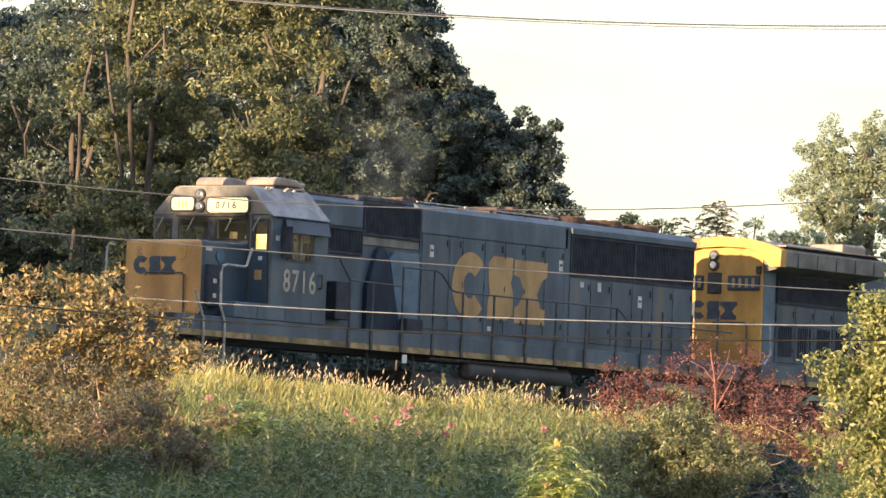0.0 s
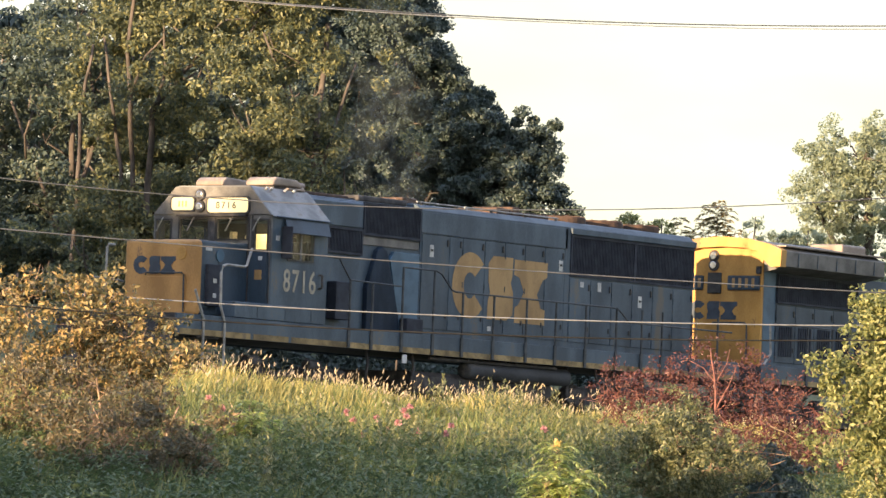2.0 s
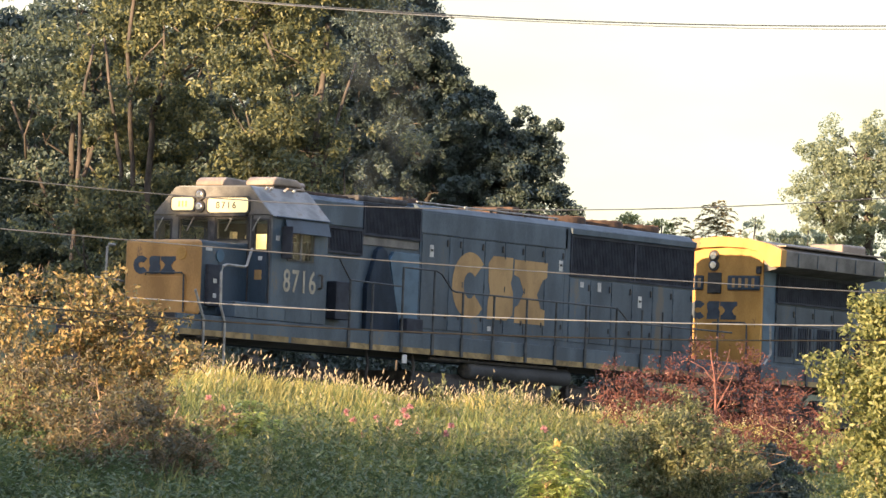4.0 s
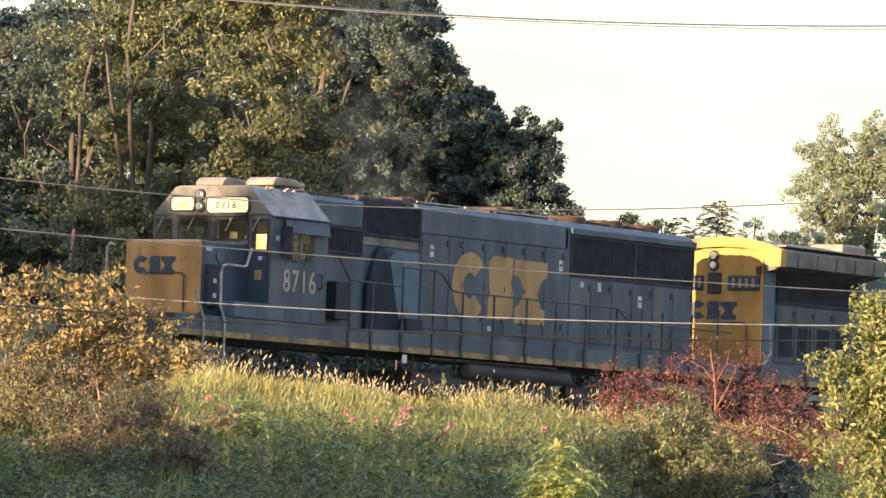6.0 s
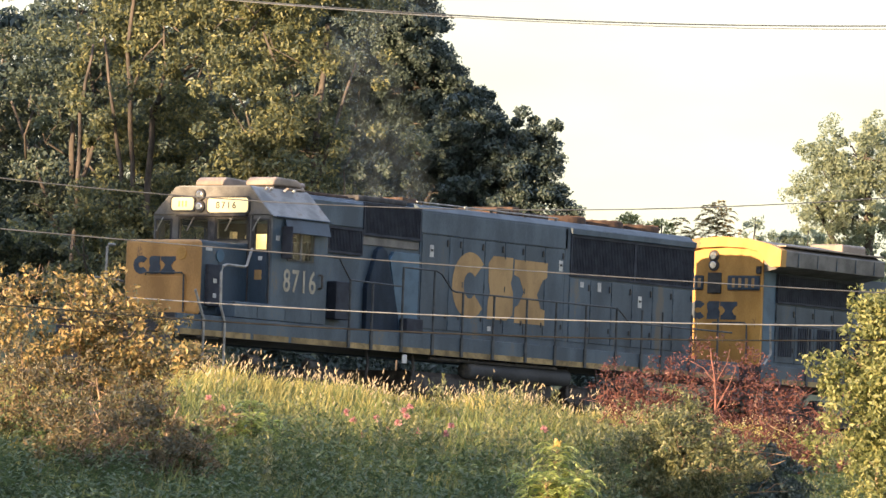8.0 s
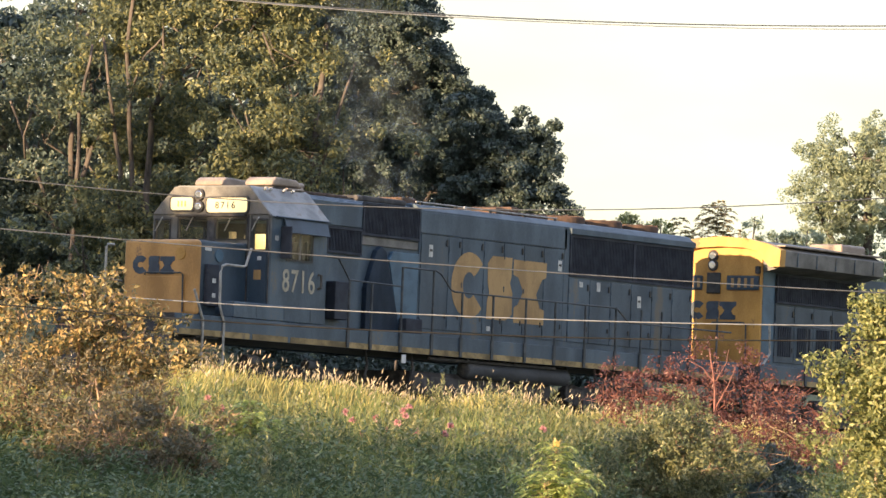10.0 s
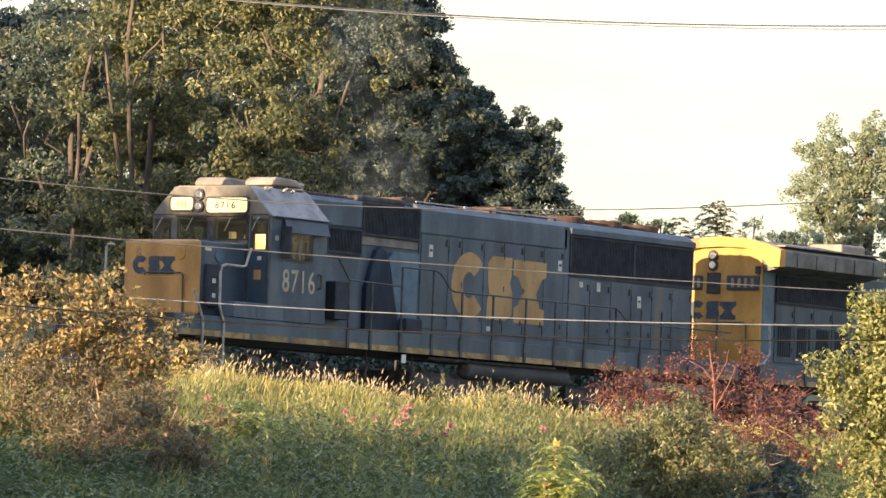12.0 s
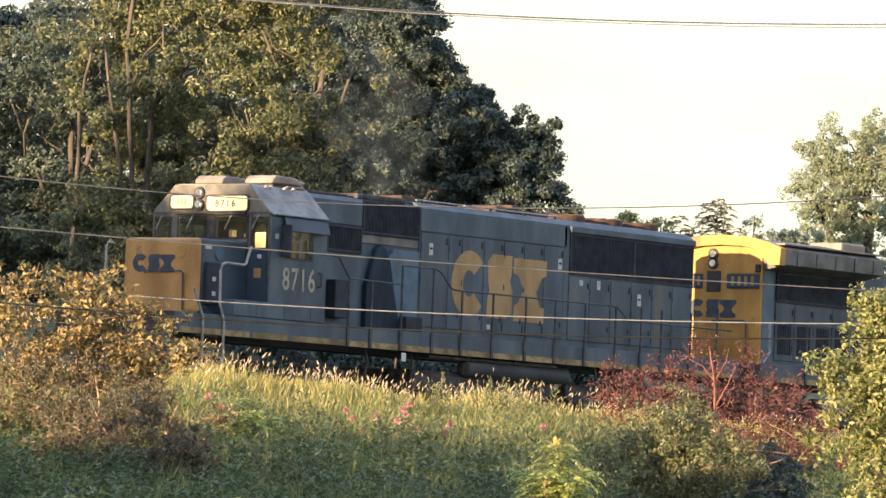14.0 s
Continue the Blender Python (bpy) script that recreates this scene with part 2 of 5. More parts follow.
def rod(bm, points, radius, seg=8, taper=1.0):
    """A tube along points; its radius shrinks to radius * taper at the end."""
    pts = [Vector(q) for q in points]
    rings = []
    for i, q in enumerate(pts):
        way = (pts[min(i + 1, len(pts) - 1)] - pts[max(i - 1, 0)]).normalized()
        side = way.cross(Vector((0.31, 0.17, 0.93))).normalized()
        up = side.cross(way)
        r = radius * (1 + (taper - 1) * i / (len(pts) - 1))
        rings.append([bm.verts.new(q + (side * math.cos(6.2832 * k / seg) + up * math.sin(6.2832 * k / seg)) * r) for k in range(seg)])
    for a, b in zip(rings, rings[1:]):
        for k in range(seg):
            bm.faces.new((a[k], a[(k + 1) % seg], b[(k + 1) % seg], b[k]))
    bm.faces.new(rings[0][::-1])
    bm.faces.new(rings[-1])


def disc(bm, centre, axis, radius, depth, seg=24, bevel=0.0):
    turn = Vector(axis).to_track_quat("Z", "Y")
    made = bmesh.ops.create_cone(bm, cap_ends=True, segments=seg, radius1=radius, radius2=radius, depth=depth, matrix=Matrix.LocRotScale(centre, turn, None))
    if bevel:
        edges = {e for v in made["verts"] for e in v.link_edges if len(e.link_faces) == 2 and max(len(f.verts) for f in e.link_faces) > 4}
        bmesh.ops.bevel(bm, geom=list(edges), offset=bevel, segments=2, profile=0.5, affect="EDGES")


def wall(bm, axis, at, depth, u0, u1, v0, v1, holes):
    """A wall square to axis with rectangular openings (u0, u1, v0, v1) through it."""
    us = sorted({u0, u1, *[h[0] for h in holes], *[h[1] for h in holes]})
    vs = sorted({v0, v1, *[h[2] for h in holes], *[h[3] for h in holes]})
    for a, b in zip(us, us[1:]):
        for c, d in zip(vs, vs[1:]):
            m, k = (a + b) / 2, (c + d) / 2
            if not any(h[0] < m < h[1] and h[2] < k < h[3] for h in holes):
                if axis == "x":
                    box(bm, at, at + depth, a, b, c, d)
                else:
                    box(bm, a, b, at, at + depth, c, d)
    bmesh.ops.remove_doubles(bm, verts=bm.verts, dist=0.0005)


def part(name, bm, material, parent, label="", smooth=False):
    me = bpy.data.meshes.new(name)
    bm.to_mesh(me)
    bm.free()
    me.materials.append(material)
    if smooth:
        me.shade_smooth()
    ob = new(name, me)
    ob.parent = parent
    return tagged(ob, label)


def made(fn, *args, **kw):
    bm = bmesh.new()
    fn(bm, *args, **kw)
    return bm


def empty(name, m, label, category, group="", kind=""):
    ob = new(name)
    ob.matrix_world = m
    ob.empty_display_size = 0.2
    return tagged(ob, label, category, group, kind)


def soup(name, verts, faces, material, smooth=False):
    """A mesh object from arrays; every face has the same count of corners."""
    verts, faces = np.asarray(verts, np.float32), np.asarray(faces, np.int32)
    k = faces.shape[1]
    me = bpy.data.meshes.new(name)
    me.vertices.add(len(verts))
    me.vertices.foreach_set("co", verts.ravel())
    me.loops.add(faces.size)
    me.loops.foreach_set("vertex_index", faces.ravel())
    me.polygons.add(len(faces))
    me.polygons.foreach_set("loop_start", np.arange(0, faces.size, k, dtype=np.int32))
    me.update(calc_edges=True)
    me.materials.append(material)
    if smooth:
        me.shade_smooth()
    return new(name, me)


def unit(a):
    return a / np.maximum(np.linalg.norm(a, axis=1, keepdims=True), 1e-6)


def leaf_arrays(centre, along, normal, length, width, fold=0.25):
    """Folded, pointed leaves: two triangles each on four shared corners."""
    along = unit(along)
    side = unit(np.cross(along, normal))
    up = np.cross(side, along)
    length, width = length[:, None], width[:, None]
    base = centre - along * length / 2
    tip = centre + along * length / 2
    mid = centre - along * length * 0.08 + up * width * fold
    verts = np.stack([base, mid + side * width / 2, tip, mid - side * width / 2], 1).reshape(-1, 3)
    i = np.arange(len(centre)) * 4
    faces = np.stack([np.stack([i, i + 1, i + 2], 1), np.stack([i, i + 2, i + 3], 1)], 1).reshape(-1, 3)
    return verts, faces


SIN, COS = math.sin(YAW), math.cos(YAW)


def spot(right, away, z=0.0):
    """A place in the plan: metres across and away from the standpoint."""
    return Vector((EYE.x + away * COS + right * SIN, EYE.y + away * SIN - right * COS, z))


# ---- ground ----
def ground_z(x, y):
    """The embankment: level at the track, falling towards the road."""
    x, y = np.asarray(x, float), np.asarray(y, float)
    z = -0.48 - 0.135 * np.clip(-y - 11.0, 0, 24) - 0.02 * np.clip(-y - 35.0, 0, 30)
    # far bank added to block the bright sky under the train
    z = z + 0.46 * np.clip(y - 5.0, 0, 6.5) - 0.01 * np.clip(y - 30.0, 0, 60)
    away = (x - EYE.x) * COS + (y - EYE.y) * SIN
    right = (x - EYE.x) * SIN - (y - EYE.y) * COS
    z = z + 0.36 * np.exp(-((right + 4.0) / 2.3) ** 2 - ((away - 109) / 6.0) ** 2)
    z = z + 0.17 * np.exp(-((right - 1.3) / 1.7) ** 2 - ((away - 110) / 6.0) ** 2)
    near = np.exp(-((away - 100) / 60.0) ** 2 - (right / 40.0) ** 2)
    z = z + near * (0.07 * np.sin(x * 1.1 + y * 0.7) * np.sin(y * 0.9 - x * 0.3) + 0.04 * np.sin(x * 2.7 - y * 2.1))
    return z


def build_ground():
    fine_x = np.concatenate([np.linspace(-3000, -140, 14), np.arange(-120, 60, 1.5), np.linspace(70, 3000, 16)])
    fine_y = np.concatenate([np.linspace(-3000, -100, 14), np.arange(-95, 60, 1.5), np.linspace(70, 3000, 16)])
    gx, gy = np.meshgrid(fine_x, fine_y)
    gz = ground_z(gx, gy)
    verts = np.stack([gx, gy, gz], 2).reshape(-1, 3)
    w = len(fine_x)
    idx = np.arange(len(verts)).reshape(len(fine_y), w)
    faces = np.stack([idx[:-1, :-1], idx[:-1, 1:], idx[1:, 1:], idx[1:, :-1]], 2).reshape(-1, 4)
    ob = soup("ground", verts, faces, EARTH, True)
    tagged(ob, "sloping grassy embankment of earth and dry thatch", "ground", kind="structure")


build_ground()


def build_track():
    ob = part("track_bed", made(prism, [(-2.9, -0.62), (-1.7, -0.2), (1.7, -0.2), (2.9, -0.62)], "x", -90, 150), BALLAST, None)
    tagged(ob, "grey crushed stone ballast bed under the track", "track bed", kind="structure")
    for y in (-0.7525, 0.7525):
        bm = bmesh.new()
        prism(bm, [(y - 0.07, -0.17), (y + 0.07, -0.17), (y + 0.07, -0.155), (y + 0.012, -0.13), (y + 0.012, -0.045), (y + 0.036, -0.035), (y + 0.036, 0.0),
                   (y - 0.036, 0.0), (y - 0.036, -0.035), (y - 0.012, -0.045), (y - 0.012, -0.13), (y - 0.07, -0.155)], "x", -90, 150)
        tagged(part("rail", bm, STEEL, None), "worn steel running rail on wooden ties", "rail", "rails of the track", "structure")
    bm = bmesh.new()
    box(bm, -0.115, 0.115, -1.3, 1.3, -0.33, -0.173, 0.01, 1)
    tie = tagged(part("tie", bm, TIE, None), "dark weathered wooden railway tie under the rails", "railway tie", "ties of the track", "structure")
    tie.location.x = -6.0
    for i in range(1, 80):
        c = tie.copy()
        scene.collection.objects.link(c)
        c.location.x = -6.0 + i * 0.53


build_track()


# ---- the leading locomotive ----
def lettering(text, size, material, m, parent, pitch, squeeze=1.0, name="numeral", depth=0.004):
    """Built-in font, one mesh a character, laid on a surface whose pose is m."""
    x = 0.0
    for ch in text:
        cu = bpy.data.curves.new("text", "FONT")
        cu.body, cu.size, cu.extrude, cu.offset = ch, size, depth, 0.012 * size
        tmp = bpy.data.objects.new("text", cu)
        scene.collection.objects.link(tmp)
        bpy.context.view_layer.update()
        me = bpy.data.meshes.new_from_object(tmp.evaluated_get(bpy.context.evaluated_depsgraph_get()))
        bpy.data.objects.remove(tmp)
        me.materials.clear()
        me.materials.append(material)
        ob = new(name, me)
        ob.parent = parent
        ob.matrix_local = m @ pose(x, 0, 0) @ Matrix.Diagonal((squeeze, 1, 1, 1))
        x += pitch


def rounded(u0, u1, v0, v1, r, seg=4):
    """The outline of a rectangle with round corners."""
    out = []
    for cu, cv, a in ((u1 - r, v1 - r, 0), (u0 + r, v1 - r, 90), (u0 + r, v0 + r, 180), (u1 - r, v0 + r, 270)):
        out += [(cu + r * math.cos(radians(a + 90 * i / seg)), cv + r * math.sin(radians(a + 90 * i / seg))) for i in range(seg + 1)]
    return out


def ring_piece(bm, cu, cv, ru, rv, wide, a0, a1, place, seg=20):
    """A flat thick arc band; place(u, v, w) sets it on its surface."""
    rows = []
    for i in range(seg + 1):
        a = radians(a0 + (a1 - a0) * i / seg)
        o = (cu + ru * math.cos(a), cv + rv * math.sin(a))
        n = (cu + (ru - wide) * math.cos(a), cv + (rv - wide) * math.sin(a))
        rows.append([bm.verts.new(place(*o, 0)), bm.verts.new(place(*o, 1)), bm.verts.new(place(*n, 1)), bm.verts.new(place(*n, 0))])
    for a, b in zip(rows, rows[1:]):
        for k in range(4):
            bm.faces.new((a[k], a[(k + 1) % 4], b[(k + 1) % 4], b[k]))
    bm.faces.new(rows[0])
    bm.faces.new(rows[-1][::-1])
    bmesh.ops.recalc_face_normals(bm, faces=bm.faces)


def emblem(parent, material, u0, width, v0, height, place):
    """Three plain heavy shapes side by side: a round band, a rounded slab, and an hourglass."""
    bm = bmesh.new()
    ring_piece(bm, u0 + width * 0.18, v0 + height * 0.5, width * 0.185, height * 0.52, width * 0.12, 42, 318, place)
    part("marking", bm, material, parent)
    def slab(pts):
        b = bmesh.new()
        lo = [b.verts.new(place(u0 + width * u, v0 + height * v, 0)) for u, v in pts]
        hi = [b.verts.new(place(u0 + width * u, v0 + height * v, 1)) for u, v in pts]
        k = len(pts)
        b.faces.new(lo)
        b.faces.new(hi[::-1])
        for i in range(k):
            b.faces.new((lo[i], lo[(i + 1) % k], hi[(i + 1) % k], hi[i]))
        bmesh.ops.recalc_face_normals(b, faces=b.faces)
        bmesh.ops.triangulate(b, faces=b.faces)
        part("marking", b, material, parent)
    slab([(0.375, 0.58), (0.37, 0.88), (0.42, 1.0), (0.63, 1.0), (0.625, 0.70), (0.61, 0.60), (0.64, 0.44), (0.64, 0.10), (0.575, 0.0), (0.37, 0.0), (0.375, 0.30), (0.395, 0.42)])
    slab([(0.645, 0.98), (1.0, 0.98), (1.0, 0.74), (0.955, 0.70), (0.895, 0.46), (0.94, 0.24), (0.985, 0.22), (0.985, -0.02),
          (0.66, -0.02), (0.66, 0.22), (0.70, 0.27), (0.755, 0.48), (0.70, 0.70), (0.645, 0.74)])


def wheelset(parent, x):
    for y in (-0.75, 0.75):
        bm = bmesh.new()
        disc(bm, (x, y, 0.51), (0, 1, 0), 0.51, 0.13, 32, 0.012)
        disc(bm, (x, y + (0.05 if y > 0 else -0.05), 0.51), (0, 1, 0), 0.16, 0.16, 16, 0.01)
        part("wheel", bm, BLACK, parent, "grimy black steel wheel")
    bm = made(disc, (x, 0, 0.51), (0, 1, 0), 0.09, 1.4, 12)
    part("axle", bm, BLACK, parent)


def truck(parent, xc):
    """A three-axle truck: side frames, wheels, boxes, springs and brake cylinders."""
    for y0, y1, s in ((-1.14, -0.98, -1), (0.98, 1.14, 1)):
        bm = bmesh.new()
        prism(bm, [(xc - 2.75, 0.62), (xc - 2.75, 0.88), (xc - 1.6, 0.98), (xc - 0.9, 0.78), (xc + 0.9, 0.78), (xc + 1.6, 0.98), (xc + 2.75, 0.88), (xc + 2.75, 0.62),
                   (xc + 2.3, 0.52), (xc + 0.7, 0.46), (xc - 0.7, 0.46), (xc - 2.3, 0.52)], "y", y0, y1, 0.02)
        part("truck_frame", bm, BLACK, parent)
        for dx in (-2.05, 0.0, 2.05):
            bm = bmesh.new()
            box(bm, xc + dx - 0.19, xc + dx + 0.19, min(s * 1.0, s * 1.26), max(s * 1.0, s * 1.26), 0.34, 0.7, 0.03)
            part("journal_box", bm, BLACK, parent)
        for dx in (-1.05, 1.05):
            coil = [(xc + dx + 0.09 * math.cos(k * 0.7), s * 1.2 + 0.09 * math.sin(k * 0.7), 0.60 + k * 0.0065) for k in range(48)]
            bm = made(rod, coil, 0.018, 6)
            part("spring", bm, BLACK, parent)
            bm = made(disc, (xc + dx + 0.35, s * 1.24, 0.95), (1, 0, 0), 0.12, 0.42, 14, 0.02)
            part("brake_cylinder", bm, BLACK, parent)
    for dx in (-2.05, 0.0, 2.05):
        wheelset(parent, xc + dx)


def stanchion(parent, x, y, z0, z1, material=RAILING, w=0.045):
    bm = bmesh.new()
    box(bm, x - w, x + w, y - 0.02, y + 0.02, z0, z0 + 0.42, 0.006, 1)
    rod(bm, [(x, y, z0 + 0.38), (x, y, z1)], 0.026, 8)
    part("stanchion", bm, material, parent)


def deck(parent, x0, x1, posts):
    """The frame: sill plates, walkway, end plates and the yellow edge in lengths between the posts."""
    part("frame", made(box, x0, x1, -1.5, 1.5, 1.40, 1.74, 0.01, 1), BLACK, parent)
    for y0, y1 in ((-1.55, -1.50), (1.50, 1.55)):
        part("side_sill", made(box, x0, x1, y0, y1, 1.36, 1.78, 0.008, 1), BLUE, parent)
    part("walkway", made(box, x0, x1, -1.5, 1.5, 1.74, 1.785), BLACK, parent)
    edges = [x0 + 0.05] + posts + [x1 - 0.05]
    for a, b in zip(edges, edges[1:]):
        part("edge_stripe", made(box, a + 0.05, b - 0.05, -1.556, -1.549, 1.365, 1.485), STRIPE, parent)


def hood_door(parent, x0, x1, z0, z1, y, latch_z):
    d = part("hood_door", made(box, x0 + 0.008, x1 - 0.008, y - 0.022, y + 0.01, z0, z1, 0.008, 1), BLUE, parent)
    bm = bmesh.new()
    box(bm, x1 - 0.11, x1 - 0.06, y - 0.05, y - 0.018, latch_z - 0.07, latch_z + 0.07, 0.008, 1)
    part("latch", bm, RUBBER, d)
    bm = bmesh.new()
    box(bm, x1 - 0.11, x1 - 0.07, y - 0.045, y - 0.018, z0 + 0.25, z0 + 0.36, 0.008, 1)
    part("latch", bm, RUBBER, d)
    for hz in (z0 + 0.15, (z0 + z1) / 2, z1 - 0.3):
        part("hinge", made(disc, (x0 + 0.012, y - 0.028, hz), (0, 0, 1), 0.012, 0.12, 8), BLUE, d)


def grille(parent, name, x0, x1, z0, z1, y, pitch=0.07, label="", upright=True):
    """A sunk dark screen in a frame, with bars proud of it."""
    s = part(name, made(box, x0, x1, y, y + 0.02, z0, z1), SCREEN, parent, label)
    bm = bmesh.new()
    f = 0.05
    for a in ((x0, x1, z0, z0 + f), (x0, x1, z1 - f, z1), (x0, x0 + f, z0 + f, z1 - f), (x1 - f, x1, z0 + f, z1 - f)):
        box(bm, a[0], a[1], y - 0.028, y - 0.001, a[2], a[3])
    part("frame", bm, SCREEN, s)
    bm = bmesh.new()
    if upright:
        k = int((x1 - x0 - 2 * f) / pitch)
        for i in range(1, k):
            x = x0 + f + (x1 - x0 - 2 * f) * i / k
            box(bm, x - 0.008, x + 0.008, y - 0.018, y - 0.001, z0 + f, z1 - f)
    else:
        k = int((z1 - z0 - 2 * f) / pitch)
        for i in range(1, k):
            z = z0 + f + (z1 - z0 - 2 * f) * i / k
            box(bm, x0 + f, x1 - f, y - 0.018, y - 0.001, z - 0.008, z + 0.008)
    part("bar_screen", bm, SCREEN, s)


def window_pane(parent, axis, at, u0, u1, v0, v1):
    """A glazed opening: rubber frame proud of the wall and a glass pane inside it."""
    bm = bmesh.new()
    f = 0.035
    for a in ((u0 - f, u1 + f, v0 - f, v0), (u0 - f, u1 + f, v1, v1 + f), (u0 - f, u0, v0, v1), (u1, u1 + f, v0, v1)):
        if axis == "x":
            box(bm, at - 0.018, at - 0.001, a[0], a[1], a[2], a[3])
        else:
            box(bm, a[0], a[1], at - 0.018, at - 0.001, a[2], a[3])
    w = part("window", bm, RUBBER, parent)
    bm = bmesh.new()
    if axis == "x":
        box(bm, at + 0.02, at + 0.026, u0, u1, v0, v1)
    else:
        box(bm, u0, u1, at + 0.02, at + 0.026, v0, v1)
    g = part("pane", bm, GLASS, w)
    g.visible_shadow = False
    return w


def build_leader():
    e = empty("locomotive", pose(0, 0, 0), "weathered blue-grey diesel locomotive with yellow nose standing on the track", "locomotive", "locomotives of the train")
    posts = [-0.55, 0.75, 2.77, 3.57, 4.65, 5.79, 6.87, 8.04, 9.29, 10.43, 11.61, 12.83, 13.86, 14.69, 15.9, 17.0]
    deck(e, -3.05, 18.0, posts)
    truck(e, 0.55)
    truck(e, 14.35)
    # fuel tank
    bm = bmesh.new()
    prism(bm, [(-1.16, 0.55), (-1.22, 0.70), (-1.22, 0.92), (-1.1, 1.02), (1.1, 1.02), (1.22, 0.92), (1.22, 0.70), (1.16, 0.55), (0.9, 0.36), (-0.9, 0.36)], "x", 5.65, 10.85, 0.02)
    tank = part("fuel_tank", bm, BLACK, e, "grimy black fuel tank")
    part("tank_cap", made(disc, (11.32, -1.27, 1.12), (1, 0, 0), 0.07, 0.08, 16, 0.01), LABEL, e, "pale end cap")
    bm = made(rod, [(5.9, -1.42, 1.30), (10.7, -1.42, 1.30)], 0.035)
    part("pipe", bm, BLACK, tank)
    bm = bmesh.new()
    disc(bm, (9.35, -1.27, 1.12), (1, 0, 0), 0.185, 3.9, 24, 0.05)
    part("air_reservoir", bm, TANK, e, "long grey air reservoir", True)
    part("tag_plate", made(box, 4.70, 4.86, -1.585, -1.557, 1.14, 1.32, 0.006, 1), LABEL, e, "small pale tag plate")
    # couplers and pilot
    bm = bmesh.new()
    prism(bm, [(-3.1, 0.18), (-3.35, 0.25), (-3.1, 1.38), (-3.02, 1.38), (-3.02, 0.18)], "y", -1.45, 1.45, 0.015)
    part("pilot", bm, BLACK, e)
    for x0, x1 in ((-3.6, -3.05), (18.0, 18.65)):
        part("coupler", made(box, x0, x1, -0.16, 0.16, 0.72, 1.02, 0.05), BLACK, e)
    # front steps
    for k in range(4):
        part("step", made(box, -2.35, -1.6, -1.52, -1.2, 0.42 + k * 0.3, 0.45 + k * 0.3, 0.006, 1), BLACK, e)
        part("step", made(box, -2.35, -1.6, 1.2, 1.52, 0.42 + k * 0.3, 0.45 + k * 0.3, 0.006, 1), BLACK, e)
    # nose
    nose = part("nose", made(box, -1.60, -0.01, -0.95, 0.95, 1.79, 3.34, 0.06, 3), BLUE, e, "", True)
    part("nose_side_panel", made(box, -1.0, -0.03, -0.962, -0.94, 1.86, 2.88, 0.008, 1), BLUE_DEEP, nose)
    part("nose_front", made(box, -1.66, -1.48, -0.955, 0.955, 1.80, 3.345, 0.085, 4), NOSE_YELLOW, e, "faded yellow nose front")
    part("nose_door", made(box, -1.680, -1.650, -0.64, 0.32, 1.82, 2.58, 0.012), NOSE_YELLOW, e)
    part("number_disc", made(disc, (-1.662, -0.52, 3.06), (1, 0, 0), 0.13, 0.03, 24, 0.008), YELLOW, e)
    part("cover", made(disc, (-0.95, -0.962, 3.05), (0, 1, 0), 0.13, 0.03, 24, 0.008), BLUE_FRESH, e)
    part("label_plate", made(box, -1.42, -1.22, -0.966, -0.950, 3.13, 3.2), LABEL, e)
    box_bm = made(box, -1.42, -1.02, -1.05, -0.952, 2.0, 2.86, 0.02)
    nb = part("nose_cabinet", box_bm, SCREEN, e, "dark equipment recess")
    for z in (2.18, 2.48):
        part("label_plate", made(box, -1.26, -1.15, -1.058, -1.051, z, z + 0.09), LABEL, nb)
    emblem(e, MARK_BLUE, 0.0, 1.08, 0.0, 0.36, lambda u, v, w: (-1.663 - 0.006 * w, 0.70 - u, 2.64 + v))
    bm = made(rod, [(-1.72, 0.34, 2.62), (-1.75, 0.3, 2.66), (-1.75, -0.6, 2.66), (-1.72, -0.64, 2.62), (-1.70, -0.64, 1.86)], 0.018)
    part("grab_rail", bm, RAILING, e)
    # cab shell with real openings
    front_holes = [(1.08, 1.44, 3.36, 3.84), (0.10, 0.84, 3.46, 3.87), (-0.90, -0.14, 3.46, 3.87), (-1.43, -1.10, 3.24, 3.84)]
    bm = bmesh.new()
    wall(bm, "x", 0.0, 0.06, -1.52, 1.52, 3.2, 3.96, front_holes)
    cabf = part("cab_front", bm, GREY, e, "grey upper cab front")
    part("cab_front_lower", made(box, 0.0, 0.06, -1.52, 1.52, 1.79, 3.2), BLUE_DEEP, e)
    part("cab_rear", made(box, 1.92, 1.98, -1.52, 1.52, 1.79, 3.96), BLUE, e)
    for y, hole in ((-1.52, [(0.62, 1.46, 3.08, 3.68)]), (1.46, [(0.3, 1.7, 2.95, 3.8)])):
        bm = bmesh.new()
        wall(bm, "y", y, 0.06, 0.06, 1.92, 2.14, 3.96, hole)
        part("cab_side", bm, BLUE, e)
        part("cab_side_lower", made(box, 0.06, 1.92, y - 0.012, y + 0.06, 1.79, 2.14), BLUE, e)
    part("cab_floor", made(box, 0.06, 1.92, -1.46, 1.46, 2.3, 2.36), BLACK, e)
    part("cab_lining", made(box, 1.88, 1.915, -1.45, 1.45, 2.4, 3.9), LINING, e, "cab lining darkened to stand for shade")
    # cream pieces added where the windows glow
    part("cab_glow_cabinet", made(box, 1.62, 1.87, -0.55, 0.10, 2.4, 3.66, 0.02), CREAM_GLOW, e, "cream cabinet added to stand for the glow in the windows")
    part("cab_glow_cabinet", made(box, 1.70, 1.87, -0.78, -0.70, 2.4, 3.60, 0.02), CREAM_GLOW, e, "cream cabinet added to stand for the glow in the windows")
